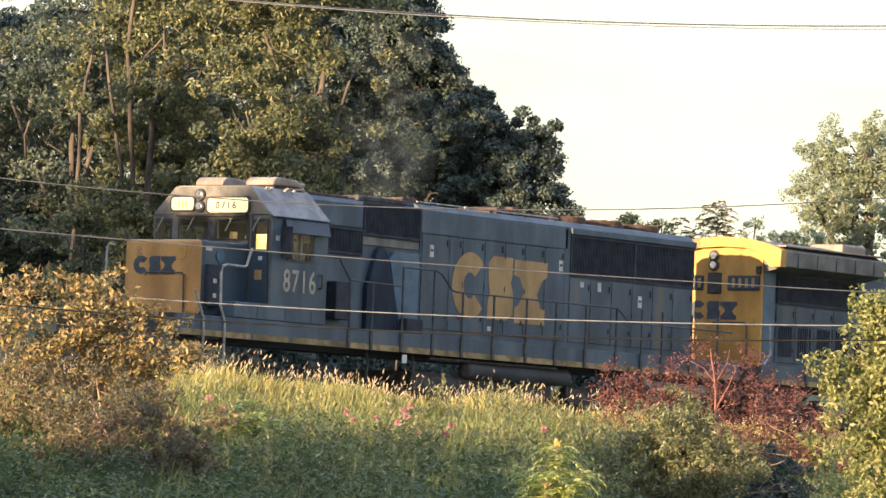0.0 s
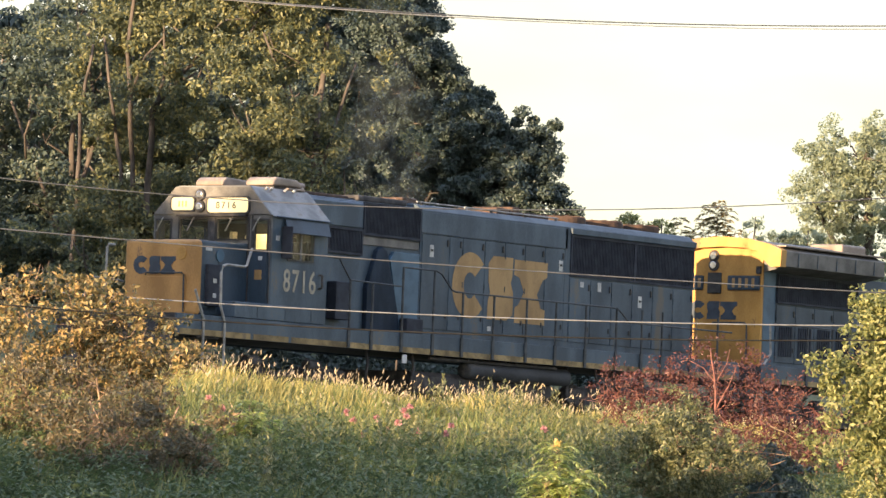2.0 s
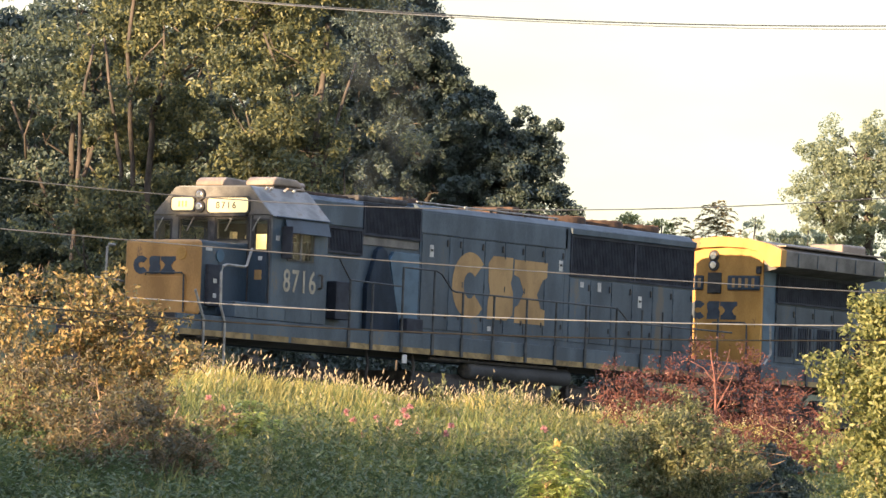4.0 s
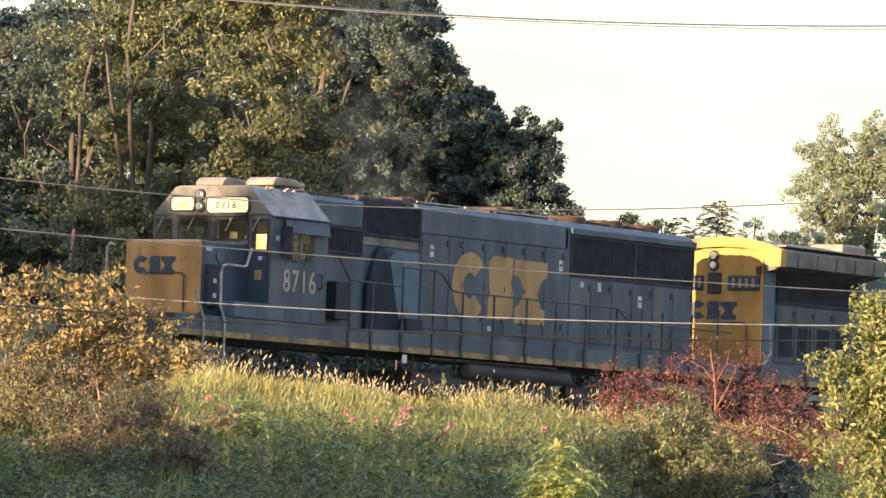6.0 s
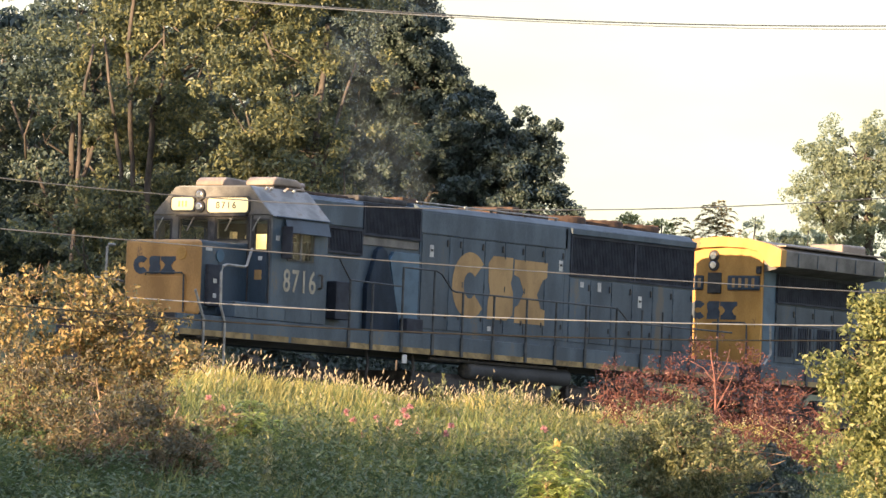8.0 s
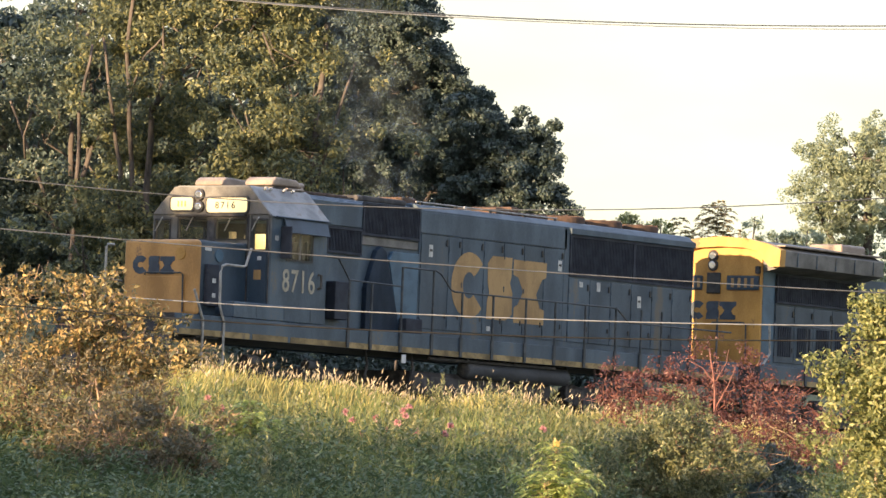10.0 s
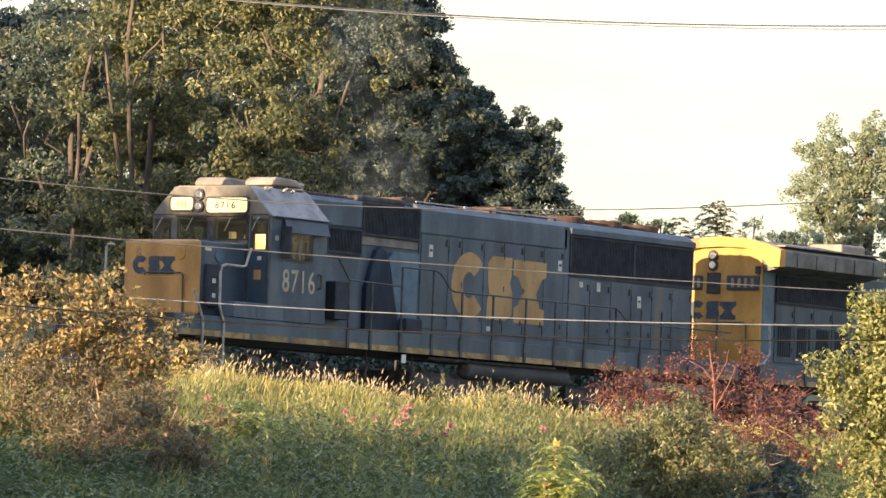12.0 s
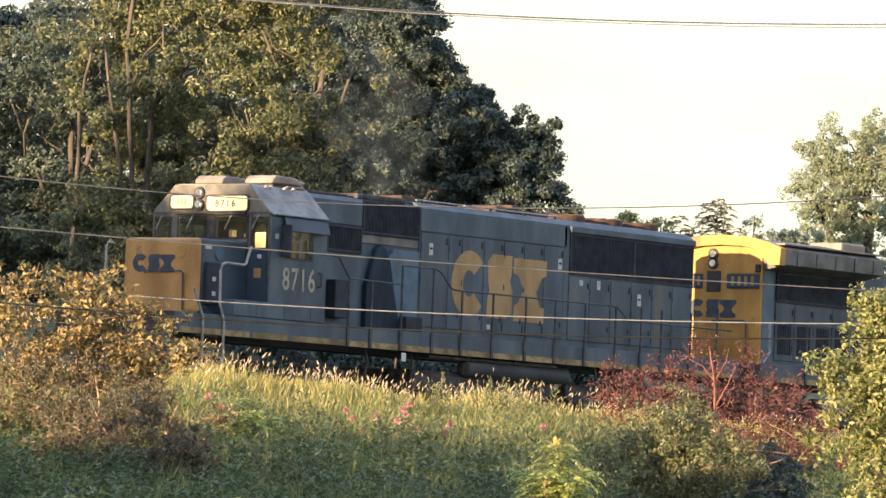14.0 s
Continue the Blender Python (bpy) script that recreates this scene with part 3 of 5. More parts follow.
    # assumed light, added above the sight line to brighten the cab
    part("assumed_cab_lamp", made(box, 1.20, 1.42, -0.42, -0.20, 3.945, 3.97, 0.005), CAB_LAMP_ADDED, e, "assumed cab ceiling light, added out of sight")
    for y in (-0.5, -0.3):
        part("cabinet_slot", made(box, 1.612, 1.622, y - 0.16, y + 0.05, 3.44 + y * 0.2, 3.47 + y * 0.2), BLACK, e)
    # two small cream blocks stand in for glow spots
    for y, w, z in ((0.75, 0.09, 3.72), (0.36, 0.08, 3.64)):
        part("glow_spot_block", made(box, 1.70, 1.86, y, y + w, 3.42, z, 0.01), CREAM_GLOW, e, "cream block standing in for a glow spot")
    part("console", made(box, 0.7, 1.15, 0.2, 1.1, 2.36, 3.3, 0.03), BLACK, e)
    for y in (-1.0, 0.75):
        s = part("cab_seat", made(box, 1.25, 1.7, y - 0.25, y + 0.25, 2.75, 2.87, 0.03), RUBBER, e)
        part("seat_back", made(box, 1.62, 1.72, y - 0.23, y + 0.23, 2.87, 3.5, 0.03), RUBBER, s)
        part("seat_post", made(disc, (1.47, y, 2.55), (0, 0, 1), 0.05, 0.4, 10), BLACK, s)
    part("centre_post", made(box, -0.03, -0.001, -0.10, 0.07, 3.30, 3.93, 0.01), BLACK, cabf)
    part("window_ledge", made(box, -0.05, -0.001, -0.95, 1.5, 3.22, 3.36, 0.015), BLUE_DEEP, cabf)
    # black strip stands in for shade below the number boards
    part("shade_strip", made(box, -0.10, -0.001, -0.92, 0.88, 3.915, 3.955, 0.008), BLACK, cabf)
    for y in (-1.515, -1.04, -0.965):
        part("corner_strip", made(box, -0.022, -0.001, y - 0.012, y + 0.012, 1.85, 3.94), BLACK, cabf)
    for h in front_holes:
        window_pane(cabf, "x", 0.0, *h)
    # roof
    roof = [(-1.56, 3.93), (-0.97, 4.52), (-0.90, 4.56), (0.90, 4.56), (0.97, 4.52), (1.56, 3.93), (1.48, 3.93), (0.0, 4.0), (-1.48, 3.93)]
    bm = bmesh.new()
    prism(bm, roof, "x", 0.02, 2.0)
    part("cab_roof", bm, ROOF_GREY, e, "weathered grey sloping cab roof")
    bm = bmesh.new()
    prism(bm, [(-1.535, 3.96), (-0.965, 4.54), (0.965, 4.54), (1.535, 3.96)], "x", -0.03, 0.018, 0.008)
    gable = part("cab_gable", bm, GREY, e, "grey panel above the windscreen")
    bm = made(rod, [(-0.045, -1.55, 3.94), (-0.045, -0.97, 4.54)], 0.018)
    part("rain_strip", bm, GREY, gable)
    part("rain_strip", made(rod, [(0.12, -1.59, 3.925), (1.98, -1.59, 3.925)], 0.018), BLUE_DEEP, e)
    for y0, y1, z0, z1, text in ((0.45, 1.02, 4.05, 4.31, ""), (-0.96, 0.08, 4.0, 4.30, "8716")):
        w = part("number_board", made(prism, rounded(y0 - 0.035, y1 + 0.035, z0 - 0.035, z1 + 0.035, 0.09), "x", -0.075, -0.031), BLACK, gable)
        part("lit_face", made(prism, rounded(y0, y1, z0, z1, 0.07), "x", -0.082, -0.07), BOARD_LIT, w, "lit warm white number board")
        if text:
            lettering(text, 0.20, BLACK, Matrix.Translation((-0.086, -0.14, 4.08)) @ pose(0, 0, 0, 90, 0, -90), w, 0.14)
        else:
            for k in range(3):
                part("number_mark", made(box, -0.085, -0.081, 0.62 + k * 0.09, 0.66 + k * 0.09, 4.12, 4.24), YELLOW, w)
    bm = bmesh.new()
    for z in (4.37, 4.12):
        disc(bm, (-0.065, 0.29, z), (1, 0, 0), 0.125, 0.07, 24, 0.012)
    hl = part("headlight_housing", bm, BLACK, gable)
    for z in (4.37, 4.12):
        part("headlight", made(disc, (-0.09, 0.29, z), (1, 0, 0), 0.085, 0.06, 20, 0.02), CHROME, hl, "round chrome headlight")
    for y in (1.25, 0.45, -0.55, -1.25):
        bm = bmesh.new()
        rod(bm, [(-0.03, y, 3.90), (-0.06, y + 0.01, 3.88), (-0.05, y + 0.17, 3.62)], 0.016, 6)
        part("wiper", bm, PIPE, cabf)
    # side window, visor and door details
    win = window_pane(e, "y", -1.52, 0.62, 1.46, 3.08, 3.68)
    part("window_post", made(box, 1.02, 1.07, -1.53, -1.50, 3.08, 3.68), GREY, win)
    bm = bmesh.new()
    prism(bm, [(-1.53, 3.9), (-1.57, 3.9), (-1.66, 3.62), (-1.64, 3.61)], "x", 0.42, 1.90)
    part("sun_visor", bm, BLUE_DEEP, e, "blue sheet metal window visor")
    part("window_mirror", made(box, 0.36, 0.40, -1.80, -1.53, 3.08, 3.74, 0.012), SCREEN, e)
    part("wind_deflector", made(box, 0.44, 0.60, -1.60, -1.525, 3.1, 3.72, 0.012), BLUE_DEEP, e)
    part("label_plate", made(box, 0.18, 0.30, -1.528, -1.521, 3.44, 3.54), LABEL, e)
    part("grab_handle", made(rod, [(1.72, -1.52, 2.82), (1.72, -1.60, 2.80), (1.72, -1.60, 2.55), (1.72, -1.52, 2.53)], 0.03), BLACK, e)
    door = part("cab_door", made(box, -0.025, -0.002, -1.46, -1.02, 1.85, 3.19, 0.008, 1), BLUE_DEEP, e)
    part("label_plate", made(box, -0.032, -0.026, -1.34, -1.24, 3.02, 3.1), LABEL, door)
    part("badge", made(box, -0.034, -0.026, -1.34, -1.16, 2.62, 2.82), MARK, door, "small yellowed badge")
    lettering("8716", 0.65, NUMERAL, Matrix.Translation((0.47, -1.524, 2.42)) @ pose(0, 0, 0, 90, 0, 0), e, 0.295, 0.78)
    part("battery_box", made(box, -1.15, 1.9, -1.545, -1.2, 1.79, 2.12, 0.015, 1), BLUE, e)
    for x in (-0.4, 0.55, 1.45):
        part("box_seam", made(box, x, x + 0.02, -1.552, -1.54, 1.82, 2.1), BLUE_DEEP, e)
    # air conditioners on the roof
    for y0, y1 in ((0.45, 1.17), (-0.86, -0.14)):
        bm = bmesh.new()
        prism(bm, [(0.88, 4.63), (0.90, 4.73), (1.02, 4.81), (1.74, 4.79), (1.86, 4.72), (1.88, 4.63)], "y", y0, y1, 0.035)
        ac = part("air_conditioner", bm, PALE, e, "pale rounded roof air conditioner")
        part("ac_base", made(box, 0.98, 1.8, y0 + 0.05, y1 - 0.05, 4.555, 4.625), BLACK, ac)
    for x in (0.45, 0.62, 1.1, 1.4):
        part("roof_bolt", made(disc, (x, -1.02, 4.53), (0, -0.7, 0.7), 0.03, 0.06, 10), LABEL, e)
    part("roof_vent", made(box, 1.3, 1.9, -0.95, -0.88, 4.56, 4.6, 0.01), PALE, e)
    # long hood, section by section
    def roofline(y, zside, ztop):
        return [(-y, 1.79), (-y, zside), (-y + 0.14, ztop - 0.03), (-y + 0.3, ztop), (y - 0.3, ztop), (y - 0.14, ztop - 0.03), (y, zside), (y, 1.79)]
    bm = made(prism, roofline(0.90, 4.42, 4.55), "x", 1.99, 6.10)
    part("hood_front", bm, BLUE, e)
    bm = made(prism, roofline(0.93, 4.48, 4.62), "x", 6.10, 16.88, 0.01)
    part("hood_rear", bm, BLUE, e)
    part("hood_panel", made(box, 2.02, 4.0, -0.935, -0.89, 3.94, 4.44, 0.01, 1), BLUE, e)
    grille(e, "intake_grille", 2.76, 4.0, 3.36, 3.92, -0.925, 0.05, "black intake grille")
    grille(e, "blower_grille", 4.0, 6.08, 3.80, 4.50, -0.935, 0.05, "black filter grille")
    part("hood_panel", made(box, 4.02, 6.06, -0.93, -0.89, 3.60, 3.78, 0.01, 1), GREY, e)
    part("hood_panel", made(box, 2.03, 4.0, -0.925, -0.89, 1.8, 3.34, 0.01, 1), BLUE, e)
    bm = bmesh.new()
    prism(bm, [(4.12, 1.79), (4.12, 2.7), (4.45, 3.50), (4.62, 3.60), (4.80, 3.50), (5.28, 2.15), (5.32, 1.79)], "y", -1.02, -0.89, 0.015)
    part("blower_housing", bm, NAVY, e, "dark blue tapered blower housing")
    bm = bmesh.new()
    prism(bm, [(5.34, 1.79), (5.30, 2.15), (4.95, 3.35), (5.1, 3.52), (6.02, 3.52), (6.02, 1.79)], "y", -0.985, -0.89, 0.012)
    part("blower_panel", bm, BLUE_FRESH, e, "lighter blue repainted panel")
    part("electrical_box", made(box, 2.80, 3.30, -1.18, -0.93, 1.96, 2.76, 0.02), SCREEN, e)
    part("sand_box", made(box, 5.35, 5.95, -1.2, -0.99, 1.8, 2.12, 0.02), SCREEN, e)
    part("hood_band", made(box, 6.12, 11.7, -0.945, -0.925, 4.0, 4.44, 0.006, 1), BLUE, e)
    part("hood_seam", made(box, 6.12, 11.7, -0.958, -0.93, 3.985, 4.0), BLUE_DEEP, e)
    xs = [6.14, 7.17, 7.66, 8.5, 9.27, 10.04, 10.82, 11.6]
    for a, b in zip(xs, xs[1:]):
        hood_door(e, a, b, 1.95, 3.97, -0.93, 3.82)
    part("hood_panel", made(box, 11.61, 11.8, -0.945, -0.925, 1.95, 4.44, 0.006, 1), BLUE, e)
    for a, b in zip((11.83, 14.42), (14.42, 16.85)):
        grille(e, "radiator_grille", a, b, 3.40, 4.32, -0.935, 0.06, "black radiator grille")
    part("radiator_lip", made(box, 11.8, 16.88, -1.0, -0.92, 4.33, 4.47, 0.015), BLUE, e)
    xs = [11.82 + 0.84 * i for i in range(7)]
    for a, b in zip(xs, xs[1:]):
        hood_door(e, a, b, 1.95, 3.36, -0.93, 3.18)
    # labels on the doors
    for x, z, h in ((6.50, 3.62, 0.26), (11.44, 3.60, 0.24), (14.66, 2.98, 0.26), (12.3, 3.24, 0.12), (13.0, 3.22, 0.2), (8.75, 2.07, 0.1)):
        part("warning_label", made(box, x - 0.07, x + 0.07, -0.958, -0.952, z - h / 2, z + h / 2), LABEL, e)
        if h > 0.2:
            part("label_bar", made(box, x - 0.05, x + 0.05, -0.9615, -0.9585, z - 0.01, z + 0.04), RUBBER, e)
    emblem(e, MARK, 0.0, 3.6, 0.0, 1.38, lambda u, v, w: (7.32 + u, -0.9535 - 0.003 * w, 2.28 + v))
    # roof gear
    for x in (12.6, 14.1, 15.6):
        bm = bmesh.new()
        disc(bm, (x, 0, 4.68), (0, 0, 1), 0.66, 0.16, 32, 0.02)
        disc(bm, (x, 0, 4.77), (0, 0, 1), 0.16, 0.05, 16)
        for k in range(6):
            a = k * math.pi / 6
            rod(bm, [(x - 0.64 * math.cos(a), -0.64 * math.sin(a), 4.775), (x + 0.64 * math.cos(a), 0.64 * math.sin(a), 4.775)], 0.012, 6)
        part("cooling_fan", bm, RUST, e, "rusty round cooling fan housing")
    for x0, x1, h in ((9.45, 9.95, 0.14), (10.05, 10.35, 0.2), (10.5, 11.5, 0.1)):
        part("roof_hatch", made(box, x0, x1, -0.55, 0.55, 4.60, 4.62 + h, 0.03), RUST, e, "rusty roof hatch")
    part("exhaust_stack", made(box, 6.2, 6.75, -0.35, 0.35, 4.60, 4.76, 0.03), RUST, e, "rusty exhaust stack")
    part("roof_duct", made(box, 2.1, 3.9, -0.6, 0.6, 4.53, 4.62, 0.03), RUST, e)
    part("roof_duct", made(box, 4.1, 5.9, -0.7, 0.7, 4.53, 4.66, 0.04), BLACK, e)
    part("lifting_eye", made(disc, (8.0, -0.75, 4.62), (0, 1, 0), 0.06, 0.03, 12), LABEL, e)
    part("horn", made(disc, (2.35, -0.35, 4.72), (1, 0, 0), 0.07, 0.5, 14, 0.01), PALE, e, "pale air horn on the roof")
    part("horn_bracket", made(box, 2.3, 2.4, -0.4, -0.3, 4.55, 4.68), BLACK, e)
    part("antenna", made(disc, (1.95, -0.75, 4.60), (0, 0, 1), 0.09, 0.1, 16, 0.02), PALE, e)
    part("roof_pipe", made(rod, [(6.2, -0.72, 4.66), (11.6, -0.72, 4.66)], 0.018), PIPE, e)
    for x in (6.4, 7.7, 9.0, 10.3, 11.5):
        part("pipe_clip", made(box, x - 0.03, x + 0.03, -0.74, -0.70, 4.60, 4.66), BLACK, e)
    for x in (3.75, 5.4, 11.3, 12.4, 13.1):
        bm = made(rod, [(x, -1.3, 1.4), (x + 0.05, -1.34, 1.1), (x + 0.02, -1.3, 0.75)], 0.03)
        part("brake_pipe", bm, BLACK, e)
    for x in (7.3, 9.1):
        part("tank_strap", made(box, x - 0.04, x + 0.04, -1.475, -1.25, 1.30, 1.36), BLACK, e)
    # railings along the walkway
    for x in posts[2:]:
        stanchion(e, x, -1.565, 1.37, 3.16 if x in (4.65, 5.79) else 2.76)
    rails = [[(1.95, -1.565, 3.22), (2.35, -1.565, 3.2), (2.75, -1.565, 2.78), (4.6, -1.565, 2.75)],
             [(4.65, -1.565, 3.12), (4.7, -1.565, 3.16), (5.85, -1.565, 3.16), (6.05, -1.565, 3.1), (6.45, -1.565, 2.78), (6.6, -1.565, 2.75), (12.7, -1.565, 2.75), (12.9, -1.565, 2.72), (13.35, -1.565, 2.45)],
             [(13.4, -1.565, 2.45), (17.6, -1.565, 2.45)]]
    for r in rails:
        part("handrail", made(rod, r, 0.02), RAILING, e)
    for x in posts[1:]:
        stanchion(e, x, 1.565, 1.37, 2.76)
    part("handrail", made(rod, [(0.7, 1.565, 2.75), (17.4, 1.565, 2.75)], 0.02), RAILING, e)
    # pale grab rails at the front corner
    part("grab_rail", made(rod, [(-2.2, -1.57, 0.5), (-2.2, -1.57, 1.70), (-2.26, -1.57, 1.80), (-2.52, -1.57, 2.28)], 0.028), PIPE, e, "worn pale grab rail")
    part("grab_rail", made(rod, [(-1.5, -1.57, 0.5), (-1.5, -1.57, 1.66), (-1.66, -1.57, 2.0), (-1.68, -1.57, 2.66), (-1.62, -1.57, 2.8), (-1.5, -1.57, 2.84), (-0.92, -1.57, 2.83), (-0.84, -1.57, 2.86), (-0.68, -1.57, 3.22)], 0.028), PIPE, e, "worn pale grab rail")
    part("grab_rail", made(rod, [(-1.55, 1.5, 1.8), (-1.55, 1.5, 3.2), (-1.5, 1.5, 3.25), (-1.3, 1.5, 3.25)], 0.028), PIPE, e)
    part("grab_rail", made(rod, [(-2.0, 1.48, 2.55), (-1.0, 1.48, 2.52)], 0.022), PIPE, e)
    return e


build_leader()


# ---- the trailing locomotive ----
def build_trailer():
    e = empty("locomotive", pose(19.7, 0, 0), "yellow-ended diesel locomotive with broad overhanging radiators, coupled behind the first", "locomotive", "locomotives of the train")
    deck(e, -0.75, 19.0, [0.1, 1.2, 2.3, 3.5, 4.7, 5.9, 7.1])
    truck(e, 2.9)
    truck(e, 15.6)
    part("coupler", made(box, -1.4, -0.75, -0.16, 0.16, 0.72, 1.02, 0.05), BLACK, e)
    bm = made(prism, [(-1.03, 1.79), (-1.03, 4.05), (1.03, 4.05), (1.03, 1.79)], "x", 0.02, 15.0)
    part("hood", bm, BLUE, e)
    part("hood_end", made(box, -0.03, 0.05, -1.04, 1.04, 1.80, 4.28, 0.03), YELLOW, e, "yellow painted hood end")
    part("end_corner", made(box, 0.05, 0.55, -1.04, -1.03, 1.80, 4.05), BLUE_FRESH, e)
    # overhanging radiator with its crowned roof
    crown = [(-1.12, 3.98), (-1.30, 4.02), (-1.62, 4.10), (-1.64, 4.46), (-1.3, 4.60), (-0.7, 4.72), (0.0, 4.77), (0.7, 4.72), (1.3, 4.60), (1.64, 4.46), (1.62, 4.10), (1.30, 4.02), (1.12, 3.98)]
    bm = made(prism, crown, "x", 0.02, 4.45, 0.015)
    wing = part("radiator_wing", bm, GREY, e, "grey overhanging radiator")
    lip = [(-1.36, 4.08), (-1.63, 4.08), (-1.65, 4.47), (-1.3, 4.615), (-0.7, 4.735), (0.0, 4.785), (0.7, 4.735), (1.3, 4.615), (1.65, 4.47), (1.63, 4.08), (1.36, 4.08),
           (1.15, 4.26), (1.0, 4.44), (0.6, 4.52), (0.0, 4.55), (-0.6, 4.52), (-1.0, 4.44), (-1.15, 4.26)]
    bm = bmesh.new()
    prism(bm, lip, "x", -0.22, 0.018)
    bmesh.ops.triangulate(bm, faces=bm.faces)
    part("end_hood", bm, YELLOW, wing, "yellow crowned end of the radiator roof")
    bm = bmesh.new()
    prism(bm, [(-1.2, 4.25), (-1.0, 4.43), (-0.6, 4.51), (0, 4.54), (0.6, 4.51), (1.0, 4.43), (1.2, 4.25)], "x", -0.035, 0.015)
    part("end_panel", bm, YELLOW, wing)
    part("roof_edge", made(box, 0.05, 4.45, -1.60, -1.2, 4.56, 4.60, 0.01), PALE, wing)
    part("roof_box", made(box, 3.2, 4.3, -1.2, -0.3, 4.6, 4.82, 0.05), PALE, wing)
    for i in range(5):
        part("panel_seam", made(box, 0.55 + 0.85 * i, 0.57 + 0.85 * i, -1.652, -1.63, 4.12, 4.44), BLUE, wing)
    grille(e, "side_grille", 0.6, 4.2, 3.28, 3.96, -1.06, 0.08, "black side grille")
    for i in range(5):
        hood_door(e, 0.6 + 0.85 * i, 1.45 + 0.85 * i, 1.9, 3.24, -1.03, 3.05)
    for i in range(5):
        bm = bmesh.new()
        x = 0.75 + 0.85 * i
        for k in range(6):
            box(bm, x + k * 0.1, x + k * 0.1 + 0.05, -1.075, -1.05, 2.05, 2.75)
        part("louvre", bm, SCREEN, e)
    # end details
    bm = bmesh.new()
    for z in (4.34, 4.12):
        disc(bm, (-0.05, 0.30, z), (1, 0, 0), 0.135, 0.06, 24, 0.012)
    hb = part("headlight_housing", bm, BLACK, e)
    for z in (4.34, 4.12):
        part("headlight", made(disc, (-0.075, 0.30, z), (1, 0, 0), 0.092, 0.06, 20, 0.015), CHROME, hb, "round chrome headlight")
    part("end_window", made(box, -0.06, -0.031, 0.08, 0.46, 3.46, 3.95, 0.02), RUBBER, e, "dark end window")
    for y0, y1 in ((-0.98, -0.10), (0.58, 1.02)):
        nb = part("number_board", made(box, -0.06, -0.031, y0, y1, 3.54, 3.88, 0.03), BLUE_DEEP, e)
        for k in range(4 if y0 < 0 else 2):
            part("number_mark", made(box, -0.068, -0.061, y1 - 0.20 - k * 0.18, y1 - 0.12 - k * 0.18, 3.60, 3.82, 0.004, 1), MARK, nb)
    part("socket_box", made(box, -0.12, -0.031, -1.02, -0.9, 3.92, 4.1, 0.02), BLACK, e)
    emblem(e, MARK_BLUE, 0.0, 1.32, 0.0, 0.42, lambda u, v, w: (-0.032 - 0.006 * w, 0.95 - u, 2.86 + v))
    part("hood_end_door", made(box, -0.045, -0.031, -0.7, 0.2, 1.85, 2.72, 0.01), YELLOW, e)
    part("grab_rail", made(rod, [(-0.12, 0.25, 2.75), (-0.15, 0.2, 2.78), (-0.15, -0.65, 2.78), (-0.12, -0.7, 2.74), (-0.12, -0.72, 1.9)], 0.02), RAILING, e)
    part("grab_rail", made(rod, [(-0.6, -1.5, 0.6), (-0.62, -1.5, 1.75), (-0.3, -1.5, 2.05), (-0.36, -1.5, 2.75)], 0.028), PIPE, e, "worn pale grab rail")
    part("grab_rail", made(rod, [(-0.6, 1.5, 0.6), (-0.62, 1.5, 1.75), (-0.3, 1.5, 2.05), (-0.36, 1.5, 2.75)], 0.028), PIPE, e)
    for k in range(5):
        part("ladder_rung", made(rod, [(-0.7, 0.3 + 0.0 * k, 1.85 + 0.22 * k), (-0.7, 0.75, 1.85 + 0.22 * k)], 0.018), MARK, e)
    for y in (0.3, 0.75):
        part("ladder_rail", made(rod, [(-0.7, y, 1.75), (-0.7, y, 2.85)], 0.02), MARK, e)
    for x in (1.2, 2.3, 3.5, 4.7, 5.9):
        stanchion(e, x, -1.565, 1.37, 2.76)
    part("handrail", made(rod, [(-0.3, -1.565, 2.75), (8.0, -1.565, 2.75)], 0.02), RAILING, e)
    return e


build_trailer()


# ---- plants ----
def rng(seed):
    return np.random.default_rng(seed)


